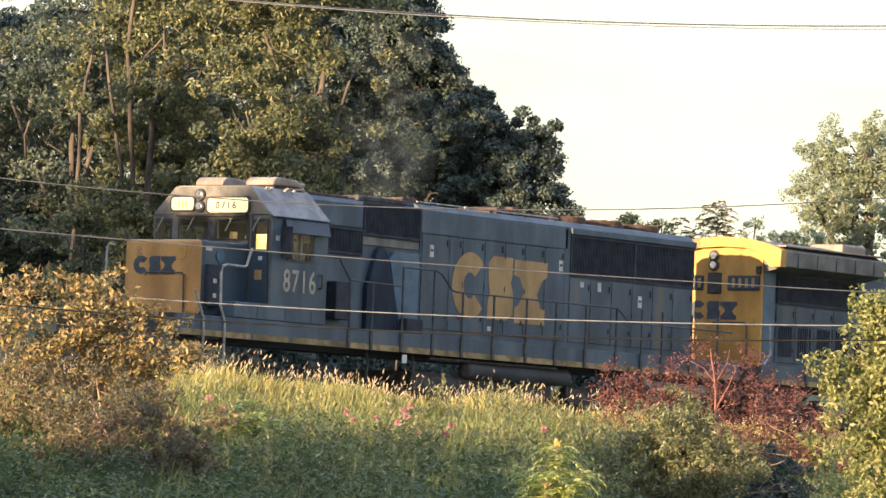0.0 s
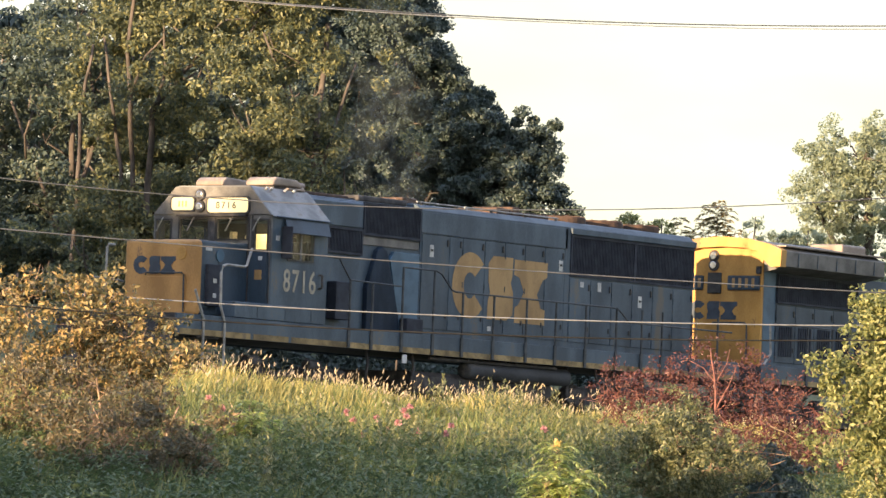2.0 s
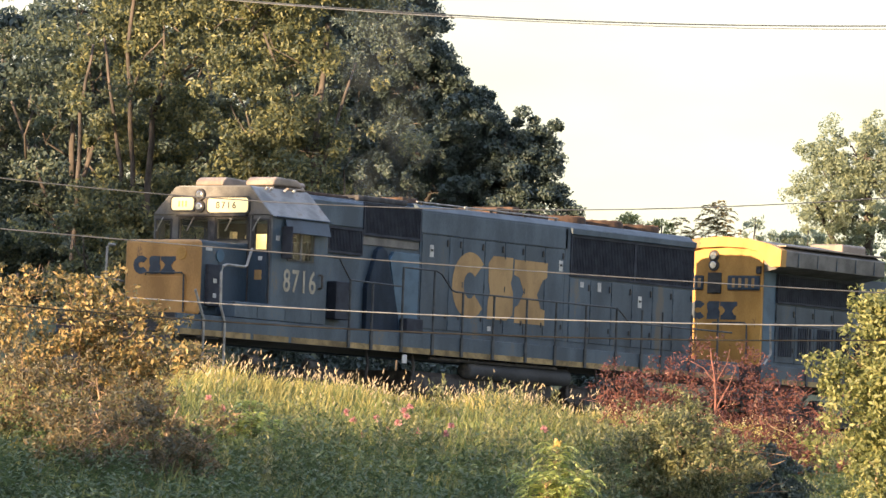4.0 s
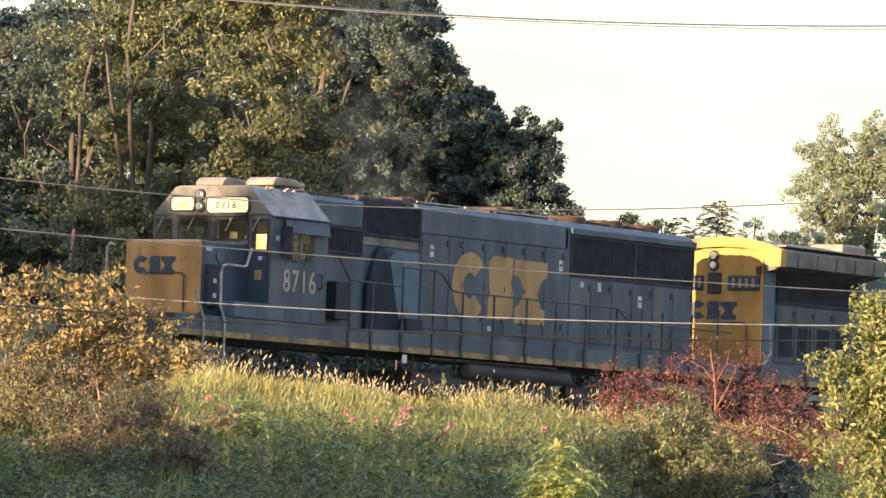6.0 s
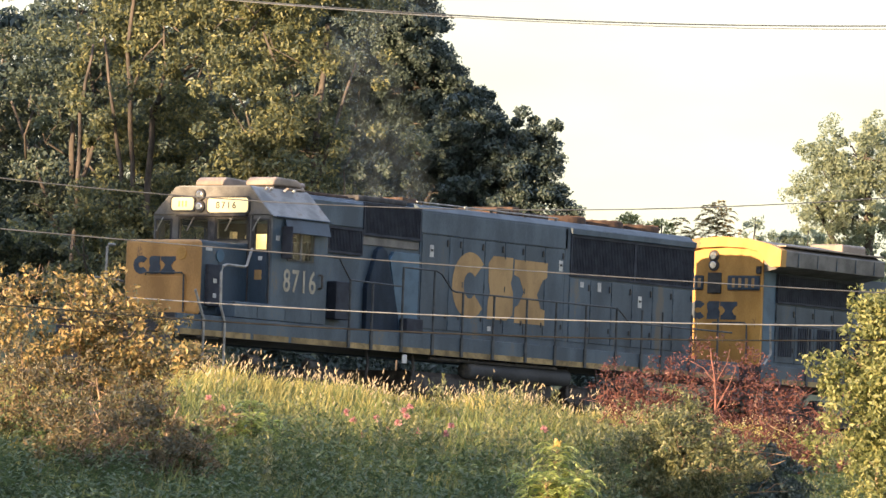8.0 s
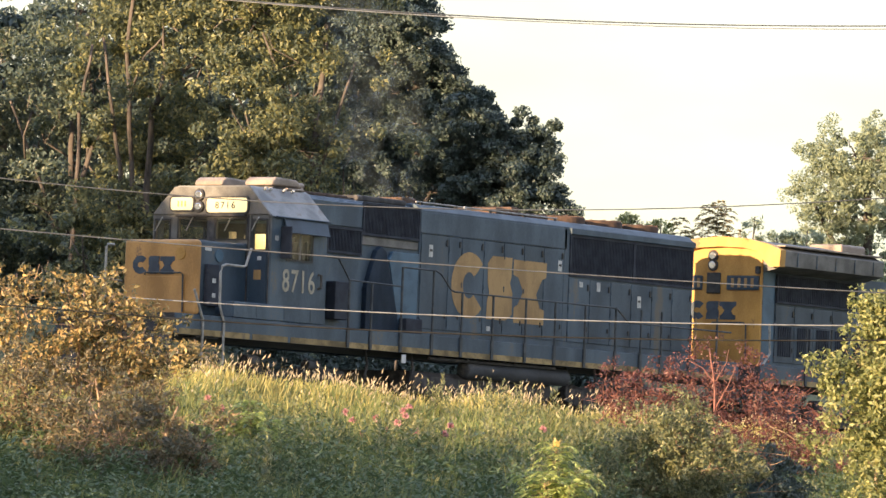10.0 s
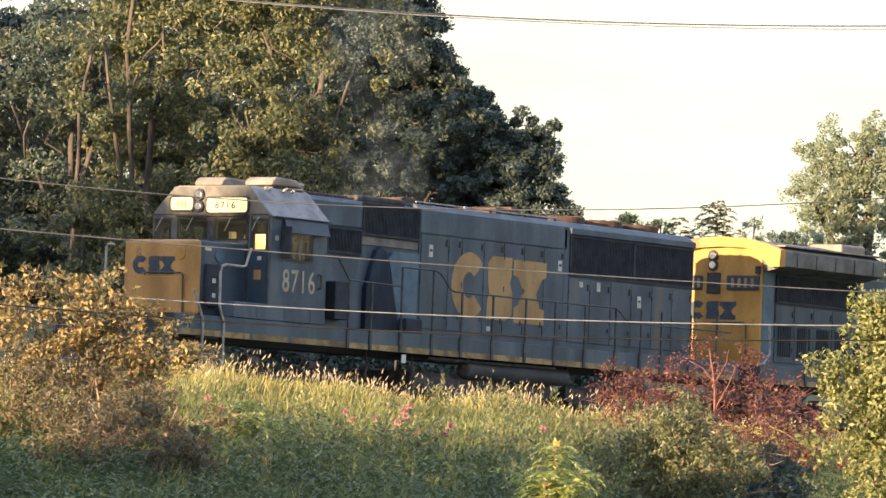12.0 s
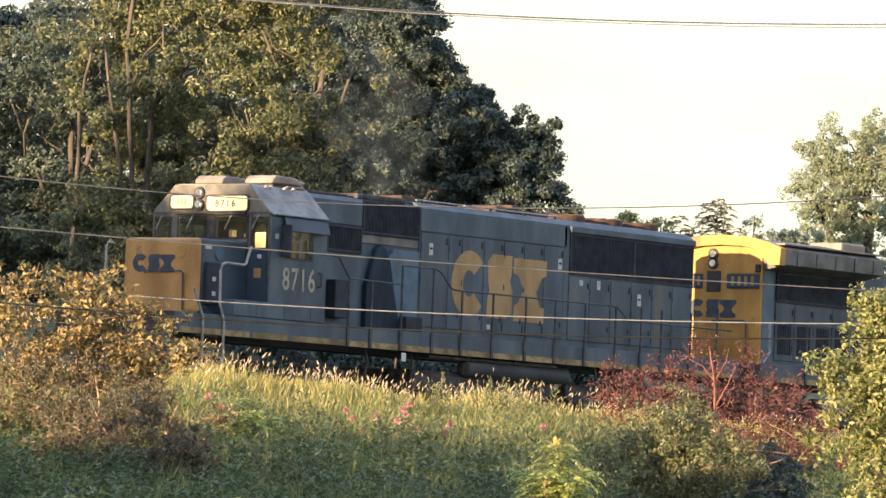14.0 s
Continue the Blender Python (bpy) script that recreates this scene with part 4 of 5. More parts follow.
def crown_arrays(r, blobs, clumps, leaves, size, clump_r, droop=0.2, jitter=0.5, per_bough=4.0, slim=0.46):
    """Leaves in clumps over ellipsoids. blobs: (centre, (rx, ry, rz)) in the tree's own space."""
    vol = np.array([b[1][0] * b[1][1] + b[1][0] * b[1][2] for b in blobs]) ** 0.75
    # boughs first, then clumps along each bough
    boughs = max(int(clumps / per_bough), 4)
    which = r.choice(len(blobs), boughs, p=vol / vol.sum())
    bd = unit(r.normal(size=(boughs, 3)))
    rad = r.uniform(0.25, 1.0, boughs) ** 0.4 * (1 + 0.08 * r.normal(size=boughs))
    size3 = np.array([blobs[k][1] for k in which])
    bc = np.array([blobs[k][0] for k in which]) + bd * rad[:, None] * size3
    spread = np.minimum(size3.min(axis=1) * 0.30, clump_r * 1.5) * (per_bough > 1)
    own = r.integers(boughs, size=clumps)
    d = unit(bd[own] + r.normal(size=(clumps, 3)) * 0.6)
    cen = bc[own] + r.normal(size=(clumps, 3)) * spread[own][:, None] * np.array([1.0, 1.0, 0.6])
    k = np.repeat(np.arange(clumps), leaves)
    n = len(k)
    q = unit(r.normal(size=(n, 3))) * (r.uniform(0.15, 1.0, n) ** 0.5)[:, None]
    scale = clump_r * r.uniform(0.45, 1.2, clumps)
    pos = cen[k] + q * scale[k][:, None] * np.array([1.0, 1.0, 0.75])
    out = unit(q + 0.6 * d[k])
    along = unit(r.normal(size=(n, 3)) + out * 0.8 - np.array([0, 0, droop]))
    normal = unit(out + r.normal(size=(n, 3)) * jitter + np.array([0, 0, 0.5]))
    length = size * r.uniform(0.7, 1.3, n)
    return leaf_arrays(pos, along, normal, length, length * slim)


CROWNS = []


def limb(bm, r, start, end, radius, wobble=0.15, steps=6, taper=0.35):
    start, end = Vector(start), Vector(end)
    pts = []
    for i in range(steps + 1):
        t = i / steps
        j = Vector(r.normal(size=3)) * wobble * math.sin(math.pi * t)
        pts.append(start.lerp(end, t) + j)
    rod(bm, pts, radius, 7, taper)
    return pts


def tree(name, right, away, blobs, trunks, clumps, leaves, size, clump_r, leafmat, label, seed, category="tree", group="", barkmat=None, droop=0.2, twigs=0, twig_r=0.02, near=1.0, per_bough=4.0, slim=0.46):
    """blobs: (across, deeper, z, r across, r deep, r up). trunks: lists of (across, deeper, z) with a radius first."""
    r = rng(seed)
    # near: the whole plant drawn towards the standpoint and made smaller in step
    right, away = right * near, away * near
    blobs = [(b[0] * near, b[1] * near, EYE.z + (b[2] - EYE.z) * near, b[3] * near, b[4] * near, b[5] * near) for b in blobs]
    trunks = [[t[0] * near, *[(q[0] * near, q[1] * near, EYE.z + (q[2] - EYE.z) * near) for q in t[1:]]] for t in trunks]
    base = spot(right, away)
    base.z = float(ground_z(base.x, base.y))
    e = empty(name, Matrix.Translation(base), label, category, group)
    def own(across, deeper, z):
        w = spot(right + across, away + deeper, z)
        return w - base
    bl = [(np.array(own(b[0], b[1], b[2])), (b[3], b[4], b[5])) for b in blobs]
    v, f = crown_arrays(r, bl, clumps, leaves, size * near, clump_r * near, droop, per_bough=per_bough, slim=slim)
    c = soup("crown", v, f, leafmat)
    c.parent = e
    CROWNS.append((c, max(b[2] + b[5] for b in blobs) - base.z))
    bm = bmesh.new()
    for radius, *pts in trunks:
        w = [own(*q) for q in pts]
        fine = []
        for a, b in zip(w, w[1:]):
            for i in range(4):
                fine.append(a.lerp(b, i / 4) + Vector(r.normal(size=3)) * radius * 0.25)
        fine.append(w[-1])
        rod(bm, fine, radius, 8, 0.45)
    for i in range(twigs):
        k = int(r.integers(len(bl)))
        half = np.array(bl[k][1])
        p0 = Vector(bl[k][0] + unit(r.normal(size=(1, 3)))[0] * half * r.uniform(0.1, 0.7))
        p0.z -= 0.3 * half[2]
        d = unit(r.normal(size=(1, 3)) + np.array([[0, 0, 0.7]]))[0]
        limb(bm, r, p0, p0 + Vector(d * half * r.uniform(0.5, 0.95)), twig_r, 0.12 * float(half.min()), 5, 0.3)
    part("trunk", bm, barkmat or BARK, e, smooth=True)
    return e


def frond_plant(name, right, away, tops, fronds, reach, leaflet, leafmat, label, seed, category, group, tip=None):
    """Upright stems with arching fronds: leaflets in pairs along each rib. tops: (across, deeper, z) of each stem."""
    r = rng(seed)
    base = spot(right, away)
    base.z = float(ground_z(base.x, base.y))
    e = empty(name, Matrix.Translation(base), label, category, group)
    stems = bmesh.new()
    places, alongs, normals, sizes = [], [], [], []
    for across, deeper, z in tops:
        top = spot(right + across, away + deeper, z) - base
        foot = Vector((top.x * 0.25, top.y * 0.25, -0.05))
        rod(stems, [foot, foot.lerp(top, 0.5) + Vector(r.normal(size=3)) * 0.03, top], 0.012 * reach / 0.4, 6, 0.4)
        for i in range(fronds):
            p = foot.lerp(top, 1.0 - 0.75 * reach / max(top.length, reach) * (i / fronds) * 1.6)
            turn = i * 2.4 + r.uniform(-0.5, 0.5)
            out = Vector((math.cos(turn), math.sin(turn), 0))
            rise = 1.0 - 0.9 * i / fronds
            size = reach * r.uniform(0.7, 1.1) * (0.55 + 0.45 * min(1.0, (i + 2) / 5))
            rib = [p + out * (size * t * (1 - 0.25 * rise)) + Vector((0, 0, size * (rise * t - (0.35 + 0.5 * rise) * t * t))) for t in np.linspace(0, 1, 11)]
            rod(stems, rib[::2], 0.0035 * reach / 0.4, 4, 0.4)
            side = Vector((-out.y, out.x, 0))
            for k in range(2, 11):
                way = (rib[k] - rib[k - 1]).normalized()
                long = leaflet * (1.0 - 0.45 * k / 10)
                for s in (-1, 1):
                    d = (side * s * 0.8 + way * 0.55 + Vector((0, 0, -0.25)) + Vector(r.normal(size=3)) * 0.12).normalized()
                    places.append(rib[k] + d * long * 0.5)
                    alongs.append(d)
                    normals.append(Vector((0, 0, 1)) + Vector(r.normal(size=3)) * 0.3)
                    sizes.append(long)
    sizes = np.array(sizes)
    v, f = leaf_arrays(np.array(places), np.array(alongs), np.array(normals), sizes, sizes * 0.34)
    c = soup("crown", v, f, leafmat)
    c.parent = e
    CROWNS.append((c, max(t[2] for t in tops) - base.z))
    part("trunk", stems, TWIG_TAN, e, smooth=True)
    if tip:
        top = np.array(spot(right + tops[0][0], away + tops[0][1], tops[0][2]) - base)
        k = 46
        d = unit(r.normal(size=(k, 3)) + np.array([0, 0, 1.2]))
        v, f = leaf_arrays(top + d * r.uniform(0.0, 0.09, (k, 1)) + np.array([0, 0, 0.03]), d, unit(r.normal(size=(k, 3))), np.full(k, 0.11), np.full(k, 0.034))
        t = soup("tip", v, f, tip)
        t.parent = e
        tagged(t, "yellow young leaves")
    return e


def build_trees():
    g = "trees behind the track"
    tree("tree", -10.2, 155, [(0, 0, 7.5, 2.6, 2.4, 3.6), (-2.5, 0, 5, 2.4, 2, 3.4), (1.4, 0.5, 11, 2.4, 2.2, 2.6), (0.4, 0.6, 4.0, 2.4, 1.6, 2.4)],
         [[0.10, (0.4, -0.4, -1.0), (0.45, -0.3, 5.5), (0.4, -0.3, 9.2), (0.9, 0, 11)], [0.08, (0.45, -0.5, 5.5), (1.2, -1.0, 8.0), (0.8, -1, 9.4)], [0.07, (0.45, -0.7, 4.5), (-1.2, -0.6, 8.5)]],
         400, 170, 0.14, 0.5, LEAF_TREE, "tall broadleaf tree with olive-green leaves and bare inner limbs", 11, group=g, twigs=40, twig_r=0.035)
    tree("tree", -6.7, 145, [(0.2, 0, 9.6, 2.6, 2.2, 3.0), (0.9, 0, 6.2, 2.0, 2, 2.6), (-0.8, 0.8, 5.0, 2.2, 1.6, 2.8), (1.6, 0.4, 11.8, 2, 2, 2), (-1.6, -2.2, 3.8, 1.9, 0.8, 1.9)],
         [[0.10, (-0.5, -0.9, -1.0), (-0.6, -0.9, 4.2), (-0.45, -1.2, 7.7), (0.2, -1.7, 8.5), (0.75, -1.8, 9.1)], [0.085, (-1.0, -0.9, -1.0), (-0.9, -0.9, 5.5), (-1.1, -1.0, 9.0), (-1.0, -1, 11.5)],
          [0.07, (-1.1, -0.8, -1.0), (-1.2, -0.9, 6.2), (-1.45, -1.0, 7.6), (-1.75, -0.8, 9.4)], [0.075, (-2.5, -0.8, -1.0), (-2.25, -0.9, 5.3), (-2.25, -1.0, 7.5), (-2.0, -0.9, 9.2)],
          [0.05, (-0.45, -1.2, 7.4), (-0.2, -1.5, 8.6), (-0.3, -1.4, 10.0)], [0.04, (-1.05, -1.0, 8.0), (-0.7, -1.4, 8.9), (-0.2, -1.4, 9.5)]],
         520, 170, 0.14, 0.46, LEAF_TURN_SUNLIT, "tall broadleaf tree with several pale trunks and yellowing leaves coloured as sunlit", 12, group=g, twigs=40, twig_r=0.035)
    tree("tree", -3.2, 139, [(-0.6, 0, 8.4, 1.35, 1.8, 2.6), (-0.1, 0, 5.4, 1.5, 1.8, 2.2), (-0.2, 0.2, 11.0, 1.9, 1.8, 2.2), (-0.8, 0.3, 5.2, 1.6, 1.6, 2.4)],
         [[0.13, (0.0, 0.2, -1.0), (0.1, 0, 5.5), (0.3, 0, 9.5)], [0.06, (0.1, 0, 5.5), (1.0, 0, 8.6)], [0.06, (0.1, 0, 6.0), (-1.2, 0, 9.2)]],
         400, 170, 0.13, 0.46, LEAF_TURN_SUNLIT, "broadleaf tree with drooping olive and yellow leaves coloured as sunlit", 13, group=g, twigs=30, twig_r=0.03, droop=0.6)
    tree("tree", -0.9, 157, [(-0.3, 0, 7.0, 1.5, 1.8, 3.6), (-0.75, 0, 10.6, 1.3, 1.6, 2.0), (0.3, 0.2, 4.5, 1.7, 1.8, 2.5), (0.55, 0, 8.0, 0.8, 1.2, 1.5), (-1.8, 1, 7.0, 1.6, 1.4, 4.0), (-1.2, 0.6, 9.0, 1.4, 1.2, 2.2), (-0.6, 0, 11.2, 0.8, 1.0, 1.6), (-0.1, 0, 9.2, 0.8, 1.2, 1.2), (1.0, 0, 9.1, 0.45, 0.7, 0.6), (1.1, 0, 7.6, 0.6, 0.8, 1.0), (1.2, 0, 9.6, 0.36, 0.6, 0.45), (1.45, 0, 8.6, 0.5, 0.7, 0.6), (0.1, 0, 10.4, 0.6, 1.0, 1.2)],
         [[0.25, (0, 0.3, -1.0), (0.1, 0, 5.0), (0.1, 0, 11.0)], [0.1, (0.1, 0, 5.0), (0.9, 0, 8.8)]],
         900, 160, 0.125, 0.34, LEAF_SHADED, "tall shade-dark green tree behind the exhaust stack", 14, group=g, twigs=30, twig_r=0.03)
    tree("tree", 1.6, 152, [(-0.1, 0, 6.6, 1.25, 1.5, 1.8), (0.45, 0, 6.0, 0.62, 1.2, 1.5), (-0.9, 0.3, 7.1, 1.1, 1.4, 1.9), (-0.4, 0, 4.0, 0.95, 1.4, 1.6), (-0.1, 0, 7.4, 0.8, 1.0, 0.75)],
         [[0.18, (0, 0.3, -1.0), (0, 0, 4.0), (0.2, 0, 7.6)], [0.09, (0, 0, 4.0), (1.0, 0, 6.4)]],
         620, 170, 0.12, 0.3, LEAF_SHADED, "rounded shade-dark green tree with a ragged crown", 15, group=g, twigs=20, twig_r=0.025)
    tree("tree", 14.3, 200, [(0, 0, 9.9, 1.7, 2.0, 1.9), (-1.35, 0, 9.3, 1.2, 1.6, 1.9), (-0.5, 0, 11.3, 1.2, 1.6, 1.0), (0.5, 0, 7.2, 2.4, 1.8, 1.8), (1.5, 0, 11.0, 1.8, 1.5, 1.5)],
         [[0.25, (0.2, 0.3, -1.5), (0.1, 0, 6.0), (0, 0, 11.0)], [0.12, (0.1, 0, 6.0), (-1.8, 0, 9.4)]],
         640, 80, 0.12, 0.32, LEAF_FAR, "far tree with light feathery foliage, haze in its leaf colour", 16, group=g, twigs=30, twig_r=0.03, per_bough=3.0)
    # a dense wood behind them, and low growth along the far side of the track
    for i, (rt, aw, z, w, h) in enumerate(((-12.5, 166, 6.0, 3.0, 7.0), (-8.5, 168, 6.5, 3.2, 7.5), (-4.6, 166, 7.0, 3.0, 7.0), (-2.6, 168, 7.0, 2.3, 6.6))):
        tree("tree", rt, aw, [(0, 0, z, w, 1.6, h)], [[0.25, (0, 0.3, -1.2), (0.2, 0, 4.0), (0, 0, z + h * 0.8)]],
             380, 110, 0.24, 0.75, LEAF_SHADED, "shade-dark green tree in the wood behind", 20 + i, group=g)
    # added fill: keeps bright sky from showing under the train
    for i, (rt, aw, w) in enumerate(((-7.5, 134, 2.6), (-1.4, 140.5, 2.2), (-3.5, 139, 2.4), (0.5, 144, 2.4), (4.5, 150, 2.6), (8.5, 157, 2.8), (13.0, 163, 3.0))):
        tree("shrub", rt, aw, [(0, 0, 0.8, w, 0.9, 1.3), (0.4, 0, 0.2, w, 0.9, 0.9)], [[0.05, (0, 0.1, -1.2), (0.1, 0, 0.4), (0.2, 0, 1.6)]],
             220, 90, 0.17, 0.42, LEAF_SHADED, "dark undergrowth added along the far side to block sky under the train", 44 + i, "shrub", "undergrowth beyond the track")
    # sprouting tops beyond the train
    frond_plant("tree", 7.9, 178, [(0.35, 0.0, 7.95), (0.08, 0.1, 7.85), (0.58, 0.1, 7.75), (-0.12, -0.2, 7.4), (-0.8, 0, 7.4), (0.85, 0, 7.1), (-0.5, 0, 7.0), (0.3, -0.2, 7.3), (0.5, -0.1, 7.2)], 12, 0.46, 0.2, LEAF_GOLD,
                "sprouting tree top with feathery fronds seen over the train roof", 30, "tree", "far tree tops")
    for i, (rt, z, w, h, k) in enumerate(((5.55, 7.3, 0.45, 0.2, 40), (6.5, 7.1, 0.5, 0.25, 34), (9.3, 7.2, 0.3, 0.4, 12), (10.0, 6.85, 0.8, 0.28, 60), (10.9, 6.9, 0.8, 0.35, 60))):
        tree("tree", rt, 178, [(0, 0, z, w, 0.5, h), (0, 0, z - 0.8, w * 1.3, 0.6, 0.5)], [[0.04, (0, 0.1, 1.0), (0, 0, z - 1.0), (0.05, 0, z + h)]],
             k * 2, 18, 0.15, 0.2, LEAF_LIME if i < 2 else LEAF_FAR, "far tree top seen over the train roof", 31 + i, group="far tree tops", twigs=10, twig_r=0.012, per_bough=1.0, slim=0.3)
    tree("shrub", -0.95, 134, [(0.1, 0, 4.75, 0.34, 0.3, 0.2), (0, 0, 3.4, 0.6, 0.4, 1.2)], [[0.03, (0, 0, -0.6), (0, 0, 3.0), (0.1, 0, 4.8)]],
         30, 40, 0.13, 0.2, LEAF_LIME, "pale green shrub with feathery leaves beyond the locomotive", 41, "shrub")


def build_shrubs():
    tree("shrub", -5.9, 95, [(-0.8, 0, 0.95, 0.8, 1.0, 0.75), (0.35, 0, 0.75, 0.75, 1.0, 0.6), (1.0, 0.2, 0.4, 0.75, 0.9, 0.5), (-1.9, 0, 0.4, 0.9, 1.0, 0.9), (1.6, 0.2, 0.05, 0.7, 0.9, 0.4), (0.2, 0.2, 0.0, 1.4, 1.0, 0.6)],
         [[0.035, (0, 0, -2.3), (0.1, 0, -0.8), (0.2, 0, 1.2)], [0.03, (0, 0, -2.3), (-0.7, 0, -0.6), (-0.9, 0, 1.4)], [0.03, (0.2, 0, -2.2), (0.8, 0, -0.7), (1.2, 0, 0.6)]],
         520, 24, 0.10, 0.22, LEAF_GOLD, "golden-leaved shrub turning to autumn colours on the embankment", 51, "shrub", "embankment shrubs", TWIG_TAN, twigs=90, twig_r=0.009, near=0.905, per_bough=3.0, slim=0.44)
    tree("shrub", -4.9, 92, [(-0.4, 0, -0.7, 1.5, 1.0, 0.75), (0.8, 0.2, -1.0, 0.9, 0.9, 0.65), (-1.8, 0, -0.6, 0.9, 1.0, 0.8), (0.5, -0.6, -1.75, 1.0, 0.9, 0.5), (-0.6, -0.6, -1.5, 0.9, 0.9, 0.5)],
         [[0.03, (0, 0, -2.5), (-0.2, 0, -1.4), (-0.4, 0, -0.3)], [0.03, (0.1, 0, -2.5), (0.6, 0, -1.5), (0.9, 0, -0.7)], [0.03, (0.0, 0, -2.5), (-0.9, 0, -1.4), (-1.6, 0, -0.4)]],
         420, 38, 0.08, 0.18, LEAF_BROWN, "brown twiggy shrub with dull olive leaves", 52, "shrub", "embankment shrubs", TWIG_TAN, twigs=150, twig_r=0.008, near=0.92, per_bough=2.0, slim=0.36)
    tree("shrub", -4.0, 82, [(-0.6, 0, -1.3, 0.9, 0.8, 0.55), (0.4, 0.2, -1.6, 0.7, 0.8, 0.45), (-0.2, -0.3, -2.0, 1.1, 0.8, 0.4)],
         [[0.02, (0, 0, -2.6), (-0.3, 0, -1.8), (-0.8, 0, -0.9)], [0.02, (0.1, 0, -2.6), (0.4, 0, -1.8), (0.6, 0, -1.3)]],
         220, 40, 0.07, 0.15, LEAF_BROWN, "low brown shrub with tangled twigs", 58, "shrub", "embankment shrubs", TWIG_TAN, twigs=150, twig_r=0.006)
    tree("shrub", 6.3, 85, [(0.0, 0, 0.45, 0.42, 0.6, 0.7), (-0.02, 0, 0.85, 0.2, 0.3, 0.35), (0.05, 0, 0.0, 0.55, 0.6, 0.6), (0.5, 0, -0.3, 0.8, 0.8, 0.9), (-0.3, 0, -0.5, 0.5, 0.7, 0.8), (0.3, 0, -1.5, 0.9, 0.8, 0.7)],
         [[0.03, (0.1, 0, -2.6), (0, 0, -1.0), (0, 0, 0.7)], [0.025, (0.1, 0, -2.6), (0.5, 0, -1.0), (0.6, 0, 0.2)]],
         560, 30, 0.085, 0.19, LEAF_LIME, "upright yellow-green shrub with small bright leaves", 53, "shrub", "embankment shrubs", TWIG_TAN, twigs=40, twig_r=0.008, per_bough=2.0, slim=0.52)
    tree("shrub", 4.9, 105, [(0, 0, 0.45, 1.0, 0.8, 0.66), (-1.1, 0, 0.15, 0.85, 0.7, 0.55), (-1.75, 0, 0.1, 0.35, 0.5, 0.55), (1.2, 0, 0.05, 0.9, 0.8, 0.55), (0.6, -0.4, -0.45, 1.5, 0.8, 0.5), (1.6, -0.4, -0.75, 1.0, 0.7, 0.55), (0.9, -0.5, -0.95, 0.9, 0.7, 0.5)],
         [[0.026, (0.0, -0.9, -1.4), (-0.02, -0.9, 0.2), (-0.14, -0.9, 0.95)], [0.014, (0.0, -0.9, -0.1), (0.2, -0.9, 0.3), (0.32, -0.9, 0.62)], [0.014, (0.0, -0.9, 0.3), (-0.25, -0.9, 0.6), (-0.5, -0.9, 0.72)], [0.012, (0.0, -0.9, 0.4), (0.16, -0.9, 0.7), (0.2, -0.9, 0.95)]],
         600, 22, 0.062, 0.2, LEAF_RED, "reddish bare-branched shrub losing its leaves", 54, "shrub", "embankment shrubs", TWIG_RED, twigs=300, twig_r=0.009, per_bough=1.5)
    tree("shrub", 3.9, 95, [(-0.1, 0, -0.75, 0.75, 0.7, 0.55), (-0.7, 0, -1.2, 0.6, 0.7, 0.5), (0.5, 0, -1.3, 0.8, 0.7, 0.5), (0.0, 0, -1.7, 1.1, 0.7, 0.4)],
         [[0.02, (0, 0, -2.4), (0, 0, -1.2), (-0.1, 0, -0.3)], [0.02, (0, 0, -2.4), (0.5, 0, -1.3), (0.6, 0, -0.9)]],
         480, 34, 0.08, 0.18, LEAF_OLIVE, "dense olive-green shrub in front of the red one", 55, "shrub", "embankment shrubs", TWIG_TAN, twigs=50, twig_r=0.007, near=0.926, per_bough=2.0, slim=0.38)
    frond_plant("shrub", 1.64, 80, [(0.0, 0.0, -1.36), (-0.35, 0.1, -1.78), (0.32, 0.1, -1.72), (-0.55, 0, -2.15), (0.05, -0.3, -1.9), (0.5, 0, -2.1), (-0.15, -0.5, -1.75), (0.2, -0.5, -1.85)], 28, 0.44, 0.15, LEAF_FROND,
                "bright lime-green sapling with feathery leaves and a yellow tip", 56, "shrub", "embankment shrubs", tip=LEAF_TIP)
    frond_plant("shrub", -2.9, 92, [(0.0, 0.0, -0.66), (-0.4, 0.1, -0.9), (0.3, 0.1, -0.95), (-0.1, -0.3, -1.0), (0.05, -0.5, -0.85)], 24, 0.40, 0.15, LEAF_FROND,
                "light green sapling with arching feathery leaves in the grass", 60, "shrub", "embankment shrubs")
    # added dark leaves stand in for the shade of the hollow
    tree("shrub", 4.95, 90, [(0, 0, -1.4, 0.65, 0.4, 0.36), (0.3, 0, -1.8, 0.85, 0.4, 0.3), (-0.3, 0, -1.9, 0.8, 0.4, 0.25)],
         [[0.015, (0, 0, -2.9), (0.1, 0, -1.8), (0.1, 0, -1.2)]], 170, 40, 0.07, 0.14, LEAF_SHADED, "dark leafy fill for the shaded hollow below the red shrub", 59, "shrub", "embankment shrubs", TWIG_TAN, per_bough=2.0)
    tree("shrub", -5.2, 78, [(0, 0, -1.75, 0.1, 0.1, 0.08)], [[0.006, (0, 0, -2.8), (0, 0, -1.7)]], 5, 14, 0.07, 0.06, LEAF_GOLD,
         "small yellow seedling on a thin stem", 57, "shrub", "embankment shrubs", TWIG_TAN)
    # unseen growth, added by the line and slope to shade train and lower bank
    g = "shading trees up the line"
